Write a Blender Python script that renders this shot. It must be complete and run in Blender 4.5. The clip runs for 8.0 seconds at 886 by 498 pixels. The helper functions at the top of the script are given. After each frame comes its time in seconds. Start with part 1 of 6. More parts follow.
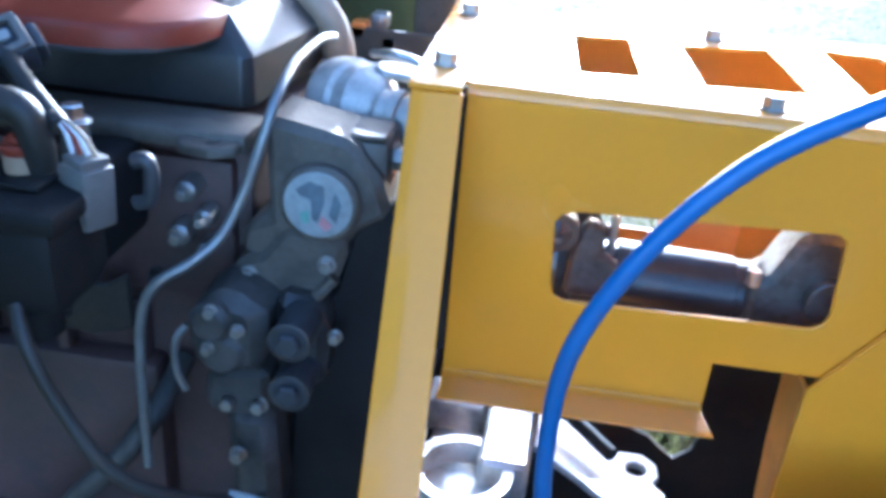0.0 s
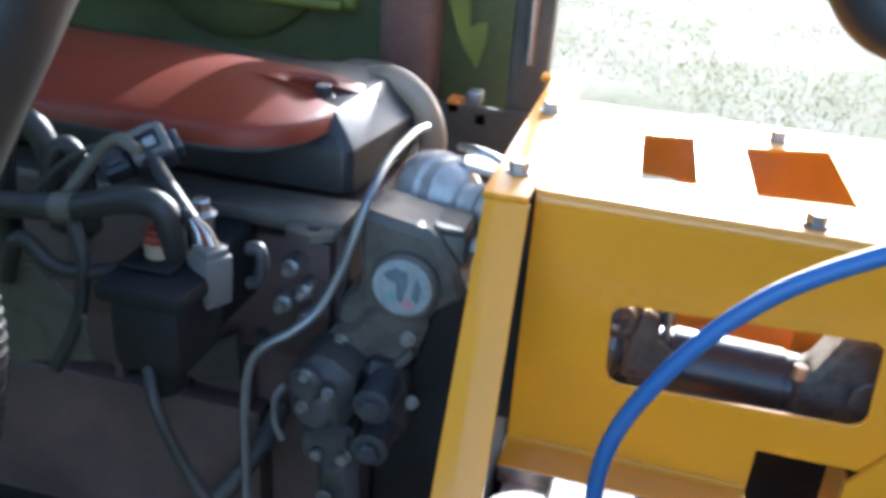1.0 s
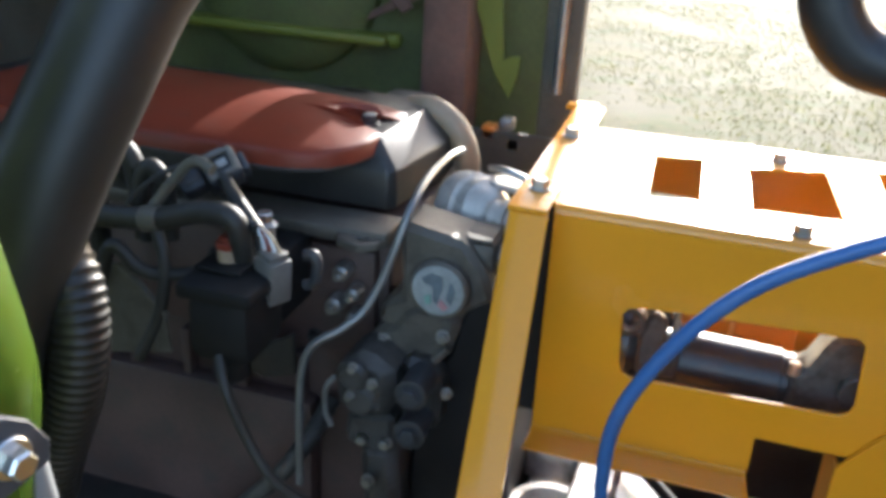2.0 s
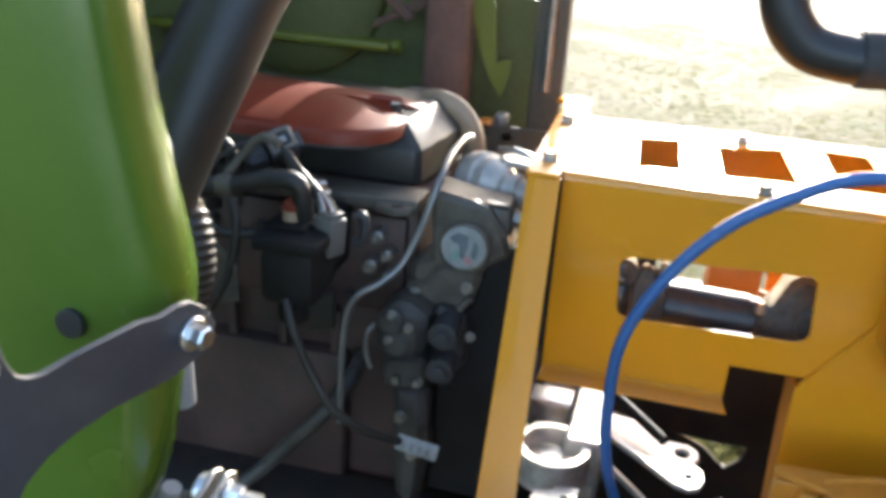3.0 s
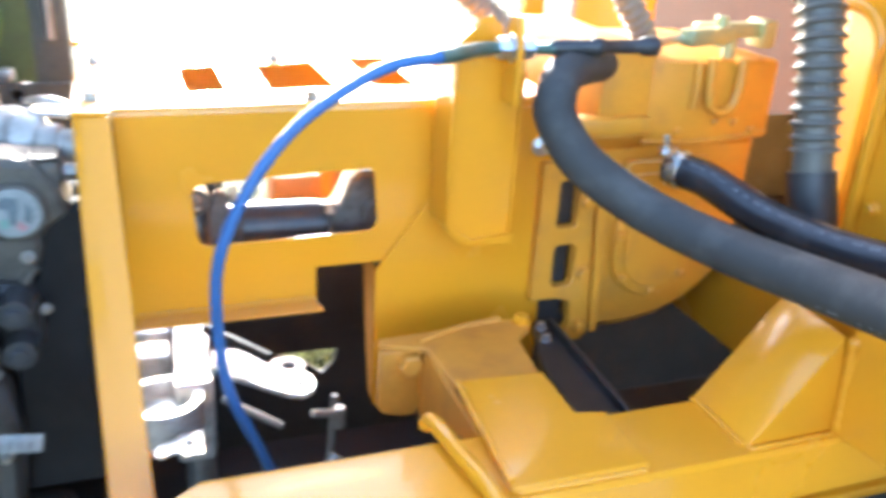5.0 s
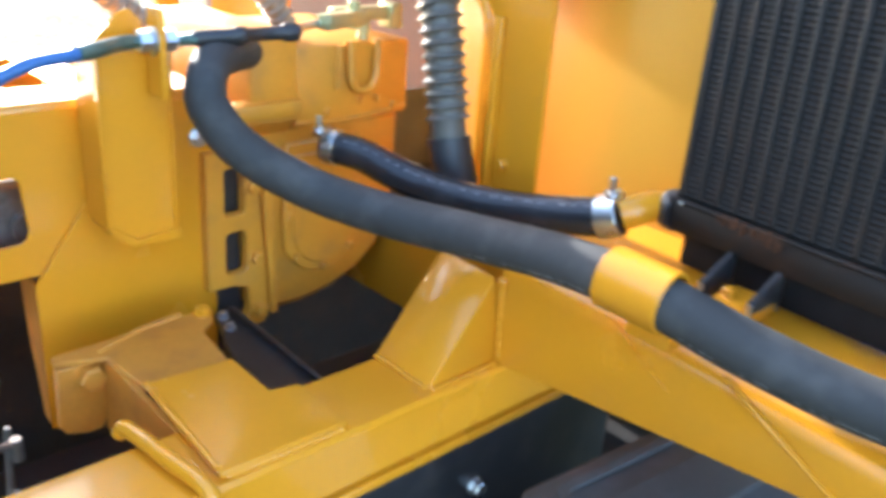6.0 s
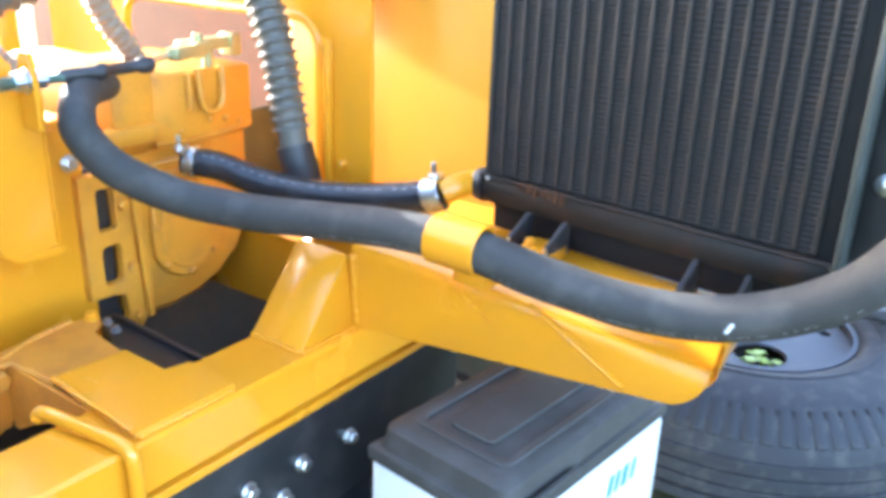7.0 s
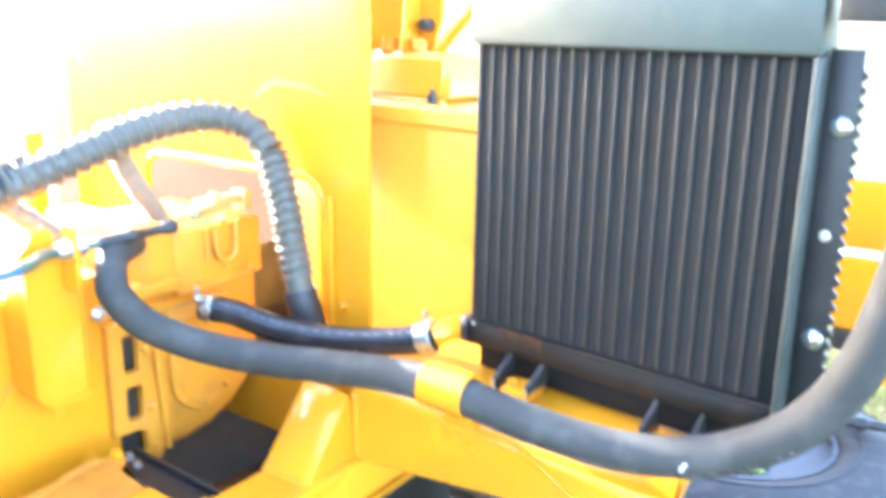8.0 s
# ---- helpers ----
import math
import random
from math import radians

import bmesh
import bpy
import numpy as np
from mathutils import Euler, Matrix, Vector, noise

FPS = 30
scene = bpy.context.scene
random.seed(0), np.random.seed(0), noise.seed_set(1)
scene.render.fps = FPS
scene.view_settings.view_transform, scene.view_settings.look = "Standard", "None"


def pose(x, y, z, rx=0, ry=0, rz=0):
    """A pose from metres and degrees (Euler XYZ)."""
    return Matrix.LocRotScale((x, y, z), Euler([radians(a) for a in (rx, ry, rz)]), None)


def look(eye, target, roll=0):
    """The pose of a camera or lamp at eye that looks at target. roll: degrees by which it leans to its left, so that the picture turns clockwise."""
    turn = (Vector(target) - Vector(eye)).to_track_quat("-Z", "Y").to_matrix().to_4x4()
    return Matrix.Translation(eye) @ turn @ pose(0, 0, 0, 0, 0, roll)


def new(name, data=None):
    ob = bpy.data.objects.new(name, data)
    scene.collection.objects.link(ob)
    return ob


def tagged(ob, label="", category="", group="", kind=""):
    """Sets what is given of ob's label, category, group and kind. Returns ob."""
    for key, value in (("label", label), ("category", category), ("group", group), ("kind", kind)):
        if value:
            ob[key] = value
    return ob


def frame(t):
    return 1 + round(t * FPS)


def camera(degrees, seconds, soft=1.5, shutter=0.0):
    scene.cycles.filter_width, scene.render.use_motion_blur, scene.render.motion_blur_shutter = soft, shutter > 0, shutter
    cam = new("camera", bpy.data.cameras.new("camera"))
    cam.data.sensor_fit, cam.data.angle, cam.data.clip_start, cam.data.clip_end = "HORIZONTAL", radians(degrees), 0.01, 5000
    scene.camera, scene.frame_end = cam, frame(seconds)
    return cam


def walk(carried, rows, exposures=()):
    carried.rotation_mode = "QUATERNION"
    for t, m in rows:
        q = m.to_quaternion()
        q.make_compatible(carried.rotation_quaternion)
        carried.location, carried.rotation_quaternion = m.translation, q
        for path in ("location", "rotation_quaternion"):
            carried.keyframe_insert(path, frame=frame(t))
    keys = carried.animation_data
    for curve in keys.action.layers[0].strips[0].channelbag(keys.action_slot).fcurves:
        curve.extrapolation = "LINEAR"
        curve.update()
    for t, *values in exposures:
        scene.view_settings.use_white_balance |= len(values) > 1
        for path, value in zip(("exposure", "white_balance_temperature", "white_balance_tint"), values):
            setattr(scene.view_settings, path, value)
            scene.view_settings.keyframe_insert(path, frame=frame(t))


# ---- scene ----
cam = camera(54.5, 8.0, soft=4.2, shutter=0.4)
PATH = [
    (0, (0.095, 0.065, 1.333), (-0.059, 1.846, 0.437), 5.3),
    (0.5, (0.116, 0.041, 1.37), (-0.176, 1.802, 0.469), 5.5),
    (1, (0.126, 0.007, 1.432), (-0.267, 1.766, 0.565), 4.6),
    (1.5, (0.149, -0.056, 1.453), (-0.315, 1.702, 0.62), 3.7),
    (2.8, (0.172, -0.246, 1.476), (-0.339, 1.522, 0.693), 3.5),
    (3, (0.129, -0.314, 1.462), (-0.271, 1.489, 0.696), 4.1),
    (3.5, (0.064, -0.43, 1.457), (-0.084, 1.415, 0.7), 3.9),
    (4, (0.029, -0.494, 1.45), (0.087, 1.356, 0.693), 3.3),
    (4.2, (0.028, -0.493, 1.445), (0.16, 1.35, 0.682), 3.0),
    (5.3, (0.086, -0.295, 1.409), (0.96, 1.322, 0.621), 4.3),
    (5.5, (0.087, -0.294, 1.404), (1.105, 1.244, 0.631), 4.9),
    (6, (0.05, -0.366, 1.428), (1.334, 0.957, 0.653), 4.5),
    (6.5, (-0.037, -0.458, 1.445), (1.398, 0.711, 0.688), 2.7),
    (7, (-0.117, -0.528, 1.465), (1.402, 0.553, 0.741), 2.0),
    (7.5, (-0.179, -0.579, 1.508), (1.41, 0.487, 0.928), 2.5),
    (7.9, (-0.223, -0.597, 1.552), (1.378, 0.483, 1.033), 1.9),
    (8, (-0.217, -0.611, 1.597), (1.357, 0.509, 1.08), 1.0),
]
walk(cam, [(t, look(eye, target, roll)) for t, eye, target, roll in PATH],
     exposures=[(0.0, 3.05, 4520, 10), (0.5, 3.0, 4720, 10), (1.0, 2.7, 5320, 10), (1.5, 2.45, 5770, 10), (3.0, 2.55, 6300, 10), (3.5, 3.0, 6200, 10), (4.2, 3.4, 6150, 10), (5.3, 3.75, 5600, 10), (5.5, 3.6, 5550, 10), (6.0, 3.4, 5850, 10), (6.5, 3.9, 6050, 10), (7.0, 4.05, 5900, 10), (7.5, 4.75, 5850, 10), (8.0, 4.8, 5900, 10)])

# ---- light ----
SUN_AZ, SUN_EL = 4.0, 15.5  # degrees from +y towards +x; above the horizon
world = bpy.data.worlds.new("sky")
scene.world = world
world.use_nodes = True
wn = world.node_tree.nodes
sky = wn.new("ShaderNodeTexSky")
sky.sky_type = "NISHITA"
sky.sun_disc = False
sky.sun_elevation = radians(SUN_EL)
sky.sun_rotation = radians(SUN_AZ)
sky.air_density, sky.dust_density, sky.ozone_density = 0.7, 1.8, 0.3
wn["Background"].inputs["Strength"].default_value = 0.15
world.node_tree.links.new(sky.outputs[0], wn["Background"].inputs["Color"])
sun_to = Vector((math.sin(radians(SUN_AZ)) * math.cos(radians(SUN_EL)), math.cos(radians(SUN_AZ)) * math.cos(radians(SUN_EL)), math.sin(radians(SUN_EL))))
sun_data = bpy.data.lights.new("sun", "SUN")
sun_data.energy, sun_data.angle, sun_data.color = 2.5, radians(0.6), (1.0, 0.94, 0.85)
sun = new("sun", sun_data)
sun.matrix_world = look(sun_to * 30, (0, 0, 0))


# ---- materials ----
def mat(name, base, rough=0.5, metal=0.0, vary=0.12, scale=9.0, bump=0.05, fine=140.0, dirt=None, dirt_amount=0.3, coat=0.0, island=0.0, spec=0.5, coat_rough=0.12):
    m = bpy.data.materials.new(name)
    m.use_nodes = True
    n, l = m.node_tree.nodes, m.node_tree.links
    p = n["Principled BSDF"]
    co = n.new("ShaderNodeTexCoord")
    big, small = n.new("ShaderNodeTexNoise"), n.new("ShaderNodeTexNoise")
    big.inputs["Scale"].default_value, big.inputs["Detail"].default_value = scale, 4
    small.inputs["Scale"].default_value, small.inputs["Detail"].default_value = fine, 3
    for t in (big, small):
        l.new(co.outputs["Object"], t.inputs["Vector"])
    tone = n.new("ShaderNodeMix")
    tone.data_type = "RGBA"
    tone.inputs[6].default_value = (*[c * (1 - vary) for c in base], 1)
    tone.inputs[7].default_value = (*[min(1, c * (1 + vary)) for c in base], 1)
    both = n.new("ShaderNodeMath")
    both.operation = "MULTIPLY_ADD"
    both.inputs[1].default_value = 0.45
    l.new(small.outputs["Fac"], both.inputs[0])
    l.new(big.outputs["Fac"], both.inputs[2])
    span = n.new("ShaderNodeMapRange")
    span.inputs["From Min"].default_value, span.inputs["From Max"].default_value = 0.45, 1.0
    l.new(both.outputs[0], span.inputs["Value"])
    l.new(span.outputs[0], tone.inputs[0])
    out = tone.outputs[2]
    if dirt:
        grime = n.new("ShaderNodeTexNoise")
        grime.inputs["Scale"].default_value, grime.inputs["Detail"].default_value = scale * 2.3, 6
        l.new(co.outputs["Object"], grime.inputs["Vector"])
        cut = n.new("ShaderNodeMapRange")
        cut.inputs["From Min"].default_value, cut.inputs["From Max"].default_value = 0.5, 0.75
        cut.inputs["To Max"].default_value = dirt_amount
        l.new(grime.outputs["Fac"], cut.inputs["Value"])
        soil = n.new("ShaderNodeMix")
        soil.data_type = "RGBA"
        l.new(cut.outputs[0], soil.inputs[0])
        l.new(out, soil.inputs[6])
        soil.inputs[7].default_value = (*dirt, 1)
        out = soil.outputs[2]
    if island:
        isl = n.new("ShaderNodeNewGeometry")
        hsv = n.new("ShaderNodeHueSaturation")
        rng = n.new("ShaderNodeMapRange")
        rng.inputs["To Min"].default_value, rng.inputs["To Max"].default_value = 1 - island, 1 + island
        l.new(isl.outputs["Random Per Island"], rng.inputs["Value"])
        l.new(rng.outputs[0], hsv.inputs["Value"])
        l.new(out, hsv.inputs["Color"])
        out = hsv.outputs[0]
    l.new(out, p.inputs["Base Color"])
    r = n.new("ShaderNodeMapRange")
    r.inputs["To Min"].default_value, r.inputs["To Max"].default_value = max(0.02, rough * 0.8), min(1, rough * 1.25)
    l.new(big.outputs["Fac"], r.inputs["Value"])
    l.new(r.outputs[0], p.inputs["Roughness"])
    p.inputs["Metallic"].default_value = metal
    p.inputs["Coat Weight"].default_value = coat
    p.inputs["Coat Roughness"].default_value = coat_rough
    p.inputs["Specular IOR Level"].default_value = spec
    if bump:
        b = n.new("ShaderNodeBump")
        b.inputs["Strength"].default_value, b.inputs["Distance"].default_value = bump, 0.002
        l.new(both.outputs[0], b.inputs["Height"])
        l.new(b.outputs[0], p.inputs["Normal"])
    return m


YELLOW = mat("yellow_paint", (0.68, 0.272, 0.010), 0.25, vary=0.05, scale=5.0, bump=0.04, dirt=(0.50, 0.23, 0.03), dirt_amount=0.2, coat=0.4, coat_rough=0.06, spec=0.4)
YELLOW_CAST = mat("yellow_cast_paint", (0.60, 0.255, 0.018), 0.45, vary=0.14, bump=0.45, fine=220, dirt=(0.30, 0.15, 0.045), dirt_amount=0.45, coat=0.15)
# Dusty paint of the mounts; its brown also stands for shade elsewhere.
YELLOW_DUST_SHADE = mat("dusty_shade_yellow", (0.56, 0.225, 0.022), 0.5, vary=0.15, bump=0.35, dirt=(0.34, 0.12, 0.025), dirt_amount=0.6)
YELLOW_TANK = mat("tank_yellow_paint", (0.60, 0.30, 0.020), 0.35, vary=0.04, scale=4.0, bump=0.04, coat=1.0, coat_rough=0.22)
GREEN = mat("green_paint", (0.072, 0.130, 0.013), 0.25, vary=0.08, bump=0.03, coat=0.6, dirt=(0.11, 0.16, 0.04), dirt_amount=0.25)
RED = mat("red_cover_paint", (0.20, 0.036, 0.017), 0.42, vary=0.12, bump=0.06, dirt=(0.15, 0.06, 0.04), dirt_amount=0.45, spec=0.3)
BLACK = mat("black_paint", (0.022, 0.022, 0.023), 0.42, vary=0.25, bump=0.15, dirt=(0.09, 0.08, 0.07), dirt_amount=0.3)
RUBBER = mat("black_rubber", (0.042, 0.041, 0.038), 0.72, vary=0.2, bump=0.2, fine=320, dirt=(0.15, 0.14, 0.125), dirt_amount=0.3, spec=0.32)
GLOSS_RUBBER = mat("smooth_rubber", (0.02, 0.02, 0.022), 0.25, vary=0.2, bump=0.05, dirt=(0.08, 0.08, 0.08), dirt_amount=0.3)
GREY_PLASTIC = mat("grey_plastic", (0.125, 0.122, 0.112), 0.5, vary=0.2, bump=0.15, dirt=(0.07, 0.065, 0.055), dirt_amount=0.5)
DARK_PLASTIC = mat("dark_plastic", (0.040, 0.038, 0.033), 0.62, vary=0.2, bump=0.08, dirt=(0.1, 0.1, 0.1), dirt_amount=0.3)
CAST = mat("grey_cast_metal", (0.104, 0.094, 0.076), 0.55, metal=0.3, vary=0.28, scale=16.0, bump=0.7, fine=240, dirt=(0.048, 0.041, 0.034), dirt_amount=0.7)
ALU = mat("bare_aluminium", (0.72, 0.71, 0.67), 0.36, metal=0.7, vary=0.2, scale=18.0, bump=0.4, fine=240, dirt=(0.16, 0.15, 0.13), dirt_amount=0.6)
STEEL = mat("zinc_steel", (0.62, 0.63, 0.62), 0.28, metal=0.95, vary=0.15, bump=0.1, dirt=(0.25, 0.23, 0.2), dirt_amount=0.4)
DULL_STEEL = mat("dull_steel", (0.35, 0.34, 0.31), 0.4, metal=0.8, vary=0.2, bump=0.15, dirt=(0.12, 0.1, 0.09), dirt_amount=0.4)
# Oily iron of shaft and sump; also the shade tone of added plates.
OILED_SHADE = mat("oily_shade_iron", (0.032, 0.030, 0.029), 0.40, metal=0.2, vary=0.35, bump=0.5, dirt=(0.075, 0.044, 0.030), dirt_amount=0.5)
BLOCK = mat("engine_block_paint", (0.062, 0.036, 0.031), 0.5, vary=0.35, bump=0.5, dirt=(0.03, 0.028, 0.027), dirt_amount=0.7)
BLUE = mat("blue_cable_sheath", (0.030, 0.105, 0.27), 0.38, vary=0.1, bump=0.06, dirt=(0.09, 0.15, 0.3), dirt_amount=0.3)
WHITE = mat("white_plastic", (0.70, 0.72, 0.74), 0.4, vary=0.05, bump=0.05, dirt=(0.45, 0.45, 0.43), dirt_amount=0.3)
LABEL_BLUE = mat("label_blue_print", (0.03, 0.22, 0.55), 0.45, vary=0.06)
# Fin edges: roughly double the base tone of the strips between them.
RIB = mat("lighter_fin_edge", (0.026, 0.0255, 0.024), 0.6, vary=0.25, bump=0.2, dirt=(0.06, 0.036, 0.022), dirt_amount=0.3, spec=0.22)
RAD_TANK = mat("rusty_black_tank", (0.011, 0.0095, 0.008), 0.5, vary=0.35, bump=0.25, dirt=(0.050, 0.022, 0.011), dirt_amount=0.45, spec=0.25)
RUST = mat("flaking_rust", (0.085, 0.038, 0.018), 0.8, vary=0.35, scale=40.0, bump=0.8, fine=300, dirt=(0.05, 0.026, 0.015), dirt_amount=0.8, spec=0.2)
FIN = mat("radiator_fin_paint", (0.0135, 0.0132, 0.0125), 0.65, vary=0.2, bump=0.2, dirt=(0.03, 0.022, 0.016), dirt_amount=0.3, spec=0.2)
TANK_GREY = mat("radiator_tank_paint", (0.07, 0.085, 0.075), 0.45, vary=0.12, bump=0.1, dirt=(0.12, 0.12, 0.1), dirt_amount=0.3)
RAD_RAIL = mat("radiator_rail_paint", (0.042, 0.050, 0.044), 0.5, vary=0.2, bump=0.1, dirt=(0.09, 0.09, 0.075), dirt_amount=0.3)
TYRE = mat("tyre_rubber", (0.028, 0.029, 0.033), 0.75, vary=0.25, bump=0.4, dirt=(0.13, 0.12, 0.1), dirt_amount=0.4)
RIM = mat("wheel_rim_paint", (0.060, 0.066, 0.082), 0.6, vary=0.2, bump=0.2, dirt=(0.12, 0.10, 0.08), dirt_amount=0.4)
CONDUIT = mat("grey_conduit", (0.105, 0.097, 0.078), 0.36, vary=0.15, bump=0.05, dirt=(0.15, 0.135, 0.10), dirt_amount=0.35, spec=0.35)
TAN_CONDUIT = mat("dusty_conduit", (0.34, 0.25, 0.16), 0.45, vary=0.15, bump=0.1, dirt=(0.2, 0.15, 0.1), dirt_amount=0.4)
LOOM_TUBE = mat("dusty_brown_conduit", (0.21, 0.165, 0.12), 0.45, vary=0.2, bump=0.1, dirt=(0.26, 0.2, 0.14), dirt_amount=0.4)
BRASS = mat("yellow_passivated_steel", (0.42, 0.42, 0.22), 0.4, metal=0.7, vary=0.15, bump=0.1)
TEAL = mat("green_passivated_steel", (0.10, 0.16, 0.13), 0.35, metal=0.6, vary=0.2, bump=0.1)
# Hood lining; also the shade tone of some added far plates.
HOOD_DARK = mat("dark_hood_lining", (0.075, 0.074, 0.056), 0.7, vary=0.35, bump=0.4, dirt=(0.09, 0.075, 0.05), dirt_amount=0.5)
HOOD_OLIVE = mat("olive_hood_lining", (0.10, 0.115, 0.035), 0.6, vary=0.3, scale=6.0, bump=0.3, dirt=(0.09, 0.07, 0.04), dirt_amount=0.5)
RUST_BROWN = mat("rusty_brown_paint", (0.16, 0.085, 0.060), 0.7, vary=0.3, bump=0.4, dirt=(0.09, 0.06, 0.045), dirt_amount=0.6)
# Rusty brown, with the base lowered to hold the shade inside the arch.
RUST_SHADE_PLATE = mat("rusty_shade_plate", (0.17, 0.072, 0.040), 0.6, vary=0.2, scale=5.0, bump=0.2, dirt=(0.11, 0.05, 0.03), dirt_amount=0.5)
LOOM = mat("black_loom_tape", (0.023, 0.022, 0.019), 0.5, vary=0.3, bump=0.4, fine=260, dirt=(0.06, 0.058, 0.052), dirt_amount=0.4)
DUCT = mat("black_duct_rubber", (0.021, 0.020, 0.018), 0.42, vary=0.2, scale=6.0, bump=0.1, dirt=(0.045, 0.043, 0.04), dirt_amount=0.4)
YOKE = mat("worn_forged_steel", (0.115, 0.110, 0.104), 0.34, metal=0.6, vary=0.35, scale=30.0, bump=0.5, dirt=(0.05, 0.035, 0.025), dirt_amount=0.7)
ALLOY = mat("dirty_cast_alloy", (0.50, 0.47, 0.41), 0.45, metal=0.35, vary=0.25, scale=20.0, bump=0.5, fine=260, dirt=(0.14, 0.125, 0.11), dirt_amount=0.6)
HINGE = mat("blue_grey_paint", (0.040, 0.044, 0.054), 0.45, vary=0.18, bump=0.12, dirt=(0.10, 0.10, 0.095), dirt_amount=0.35)
CAP_STEEL = mat("blued_steel", (0.046, 0.048, 0.052), 0.45, metal=0.3, vary=0.25, bump=0.2, dirt=(0.05, 0.045, 0.04), dirt_amount=0.5)
LEAF = mat("weed_leaf", (0.30, 0.40, 0.05), 0.5, vary=0.2, bump=0.05)
ROCKER = mat("dark_cast_metal", (0.042, 0.040, 0.037), 0.36, metal=0.3, vary=0.25, bump=0.4, fine=240, dirt=(0.028, 0.025, 0.022), dirt_amount=0.6)
PUMP = mat("dirty_cast_metal", (0.054, 0.051, 0.046), 0.55, metal=0.2, vary=0.4, scale=22.0, bump=0.8, fine=180, dirt=(0.025, 0.022, 0.019), dirt_amount=0.8)
PIPE = mat("plated_pipe", (0.24, 0.245, 0.24), 0.42, metal=0.6, vary=0.25, bump=0.1, dirt=(0.10, 0.09, 0.08), dirt_amount=0.5)
FADED = mat("faded_green_paint", (0.15, 0.17, 0.02), 0.5, vary=0.15, bump=0.1)
SMUDGE = mat("faded_print", (0.10, 0.125, 0.14), 0.5, vary=0.3, scale=60.0)
SHEET = mat("dull_sheet_steel", (0.40, 0.39, 0.36), 0.4, metal=0.5, vary=0.25, scale=25.0, bump=0.2, dirt=(0.2, 0.19, 0.17), dirt_amount=0.5)
PRINT = mat("grey_print", (0.16, 0.16, 0.16), 0.5, vary=0.2)
PINK_PRINT = mat("pink_print", (0.42, 0.20, 0.20), 0.5, vary=0.3, scale=60.0)
GREEN_PRINT = mat("green_print", (0.16, 0.30, 0.24), 0.5, vary=0.3, scale=60.0)
STICKER = mat("faded_sticker", (0.25, 0.27, 0.26), 0.5, vary=0.25, scale=40.0, bump=0.1, dirt=(0.12, 0.14, 0.15), dirt_amount=0.6)
NEAR_BLACK = mat("near_black_plastic", (0.009, 0.009, 0.009), 0.6, vary=0.3, bump=0.2, dirt=(0.022, 0.020, 0.018), dirt_amount=0.4, spec=0.25)
ORANGE = mat("orange_paint", (0.75, 0.24, 0.03), 0.45, vary=0.1)
GRASS = mat("grass_blades", (0.105, 0.110, 0.040), 0.5, vary=0.35, scale=1.2, bump=0.0, dirt=(0.06, 0.09, 0.025), dirt_amount=0.8, island=0.45, spec=0.4)
gn, gl = GRASS.node_tree.nodes, GRASS.node_tree.links
thin, blend = gn.new("ShaderNodeBsdfTranslucent"), gn.new("ShaderNodeMixShader")
blend.inputs[0].default_value = 0.7
gl.new(gn["Principled BSDF"].inputs["Base Color"].links[0].from_socket, thin.inputs["Color"])
gl.new(gn["Principled BSDF"].outputs[0], blend.inputs[1])
gl.new(thin.outputs[0], blend.inputs[2])
gl.new(blend.outputs[0], gn["Material Output"].inputs["Surface"])
SOIL = mat("dry_grass_ground", (0.085, 0.080, 0.038), 0.9, vary=0.5, scale=1.6, bump=0.5, fine=40, dirt=(0.05, 0.072, 0.020), dirt_amount=0.9, spec=0.1)


# ---- builders ----
def bev(bm, off, angle=40, seg=2):
    if off <= 0:
        return bm
    bm.normal_update()
    es = [e for e in bm.edges if len(e.link_faces) == 2 and e.calc_face_angle(0) > radians(angle)]
    bmesh.ops.bevel(bm, geom=es, offset=off, segments=seg, profile=0.5, affect="EDGES", clamp_overlap=True)
    return bm


def box(lo, hi, off=0.002, turn=None):
    lo, hi = Vector(lo), Vector(hi)
    bm = bmesh.new()
    bmesh.ops.create_cube(bm, size=1)
    d = hi - lo
    bmesh.ops.transform(bm, matrix=Matrix.Diagonal((*d, 1)), verts=bm.verts)
    bev(bm, min(off, min(d) * 0.45))
    m = Matrix.Translation((lo + hi) / 2)
    if turn:
        m = m @ Euler([radians(a) for a in turn]).to_matrix().to_4x4()
    bmesh.ops.transform(bm, matrix=m, verts=bm.verts)
    return bm


def along(p, d):
    return Matrix.Translation(p) @ Vector(d).to_track_quat("Z", "Y").to_matrix().to_4x4()


def lathe(p, d, profile, seg=24):
    """Profile of (radius, distance along d), from end to end."""
    bm = bmesh.new()
    rings = []
    for r, h in profile:
        rings.append([bm.verts.new((r * math.cos(2 * math.pi * k / seg), r * math.sin(2 * math.pi * k / seg), h)) for k in range(seg)])
    for a, b in zip(rings, rings[1:]):
        for k in range(seg):
            bm.faces.new((a[k], a[(k + 1) % seg], b[(k + 1) % seg], b[k]))
    bm.faces.new(rings[0][::-1])
    bm.faces.new(rings[-1])
    bmesh.ops.transform(bm, matrix=along(p, d), verts=bm.verts)
    bmesh.ops.recalc_face_normals(bm, faces=bm.faces)
    return bm


def cyl(p, q, r, off=0.0015, seg=24):
    h = (Vector(q) - Vector(p)).length
    off = min(off, r * 0.4, h * 0.4)
    return lathe(p, Vector(q) - Vector(p), [(r - off, 0), (r, off), (r, h - off), (r - off, h)], seg)


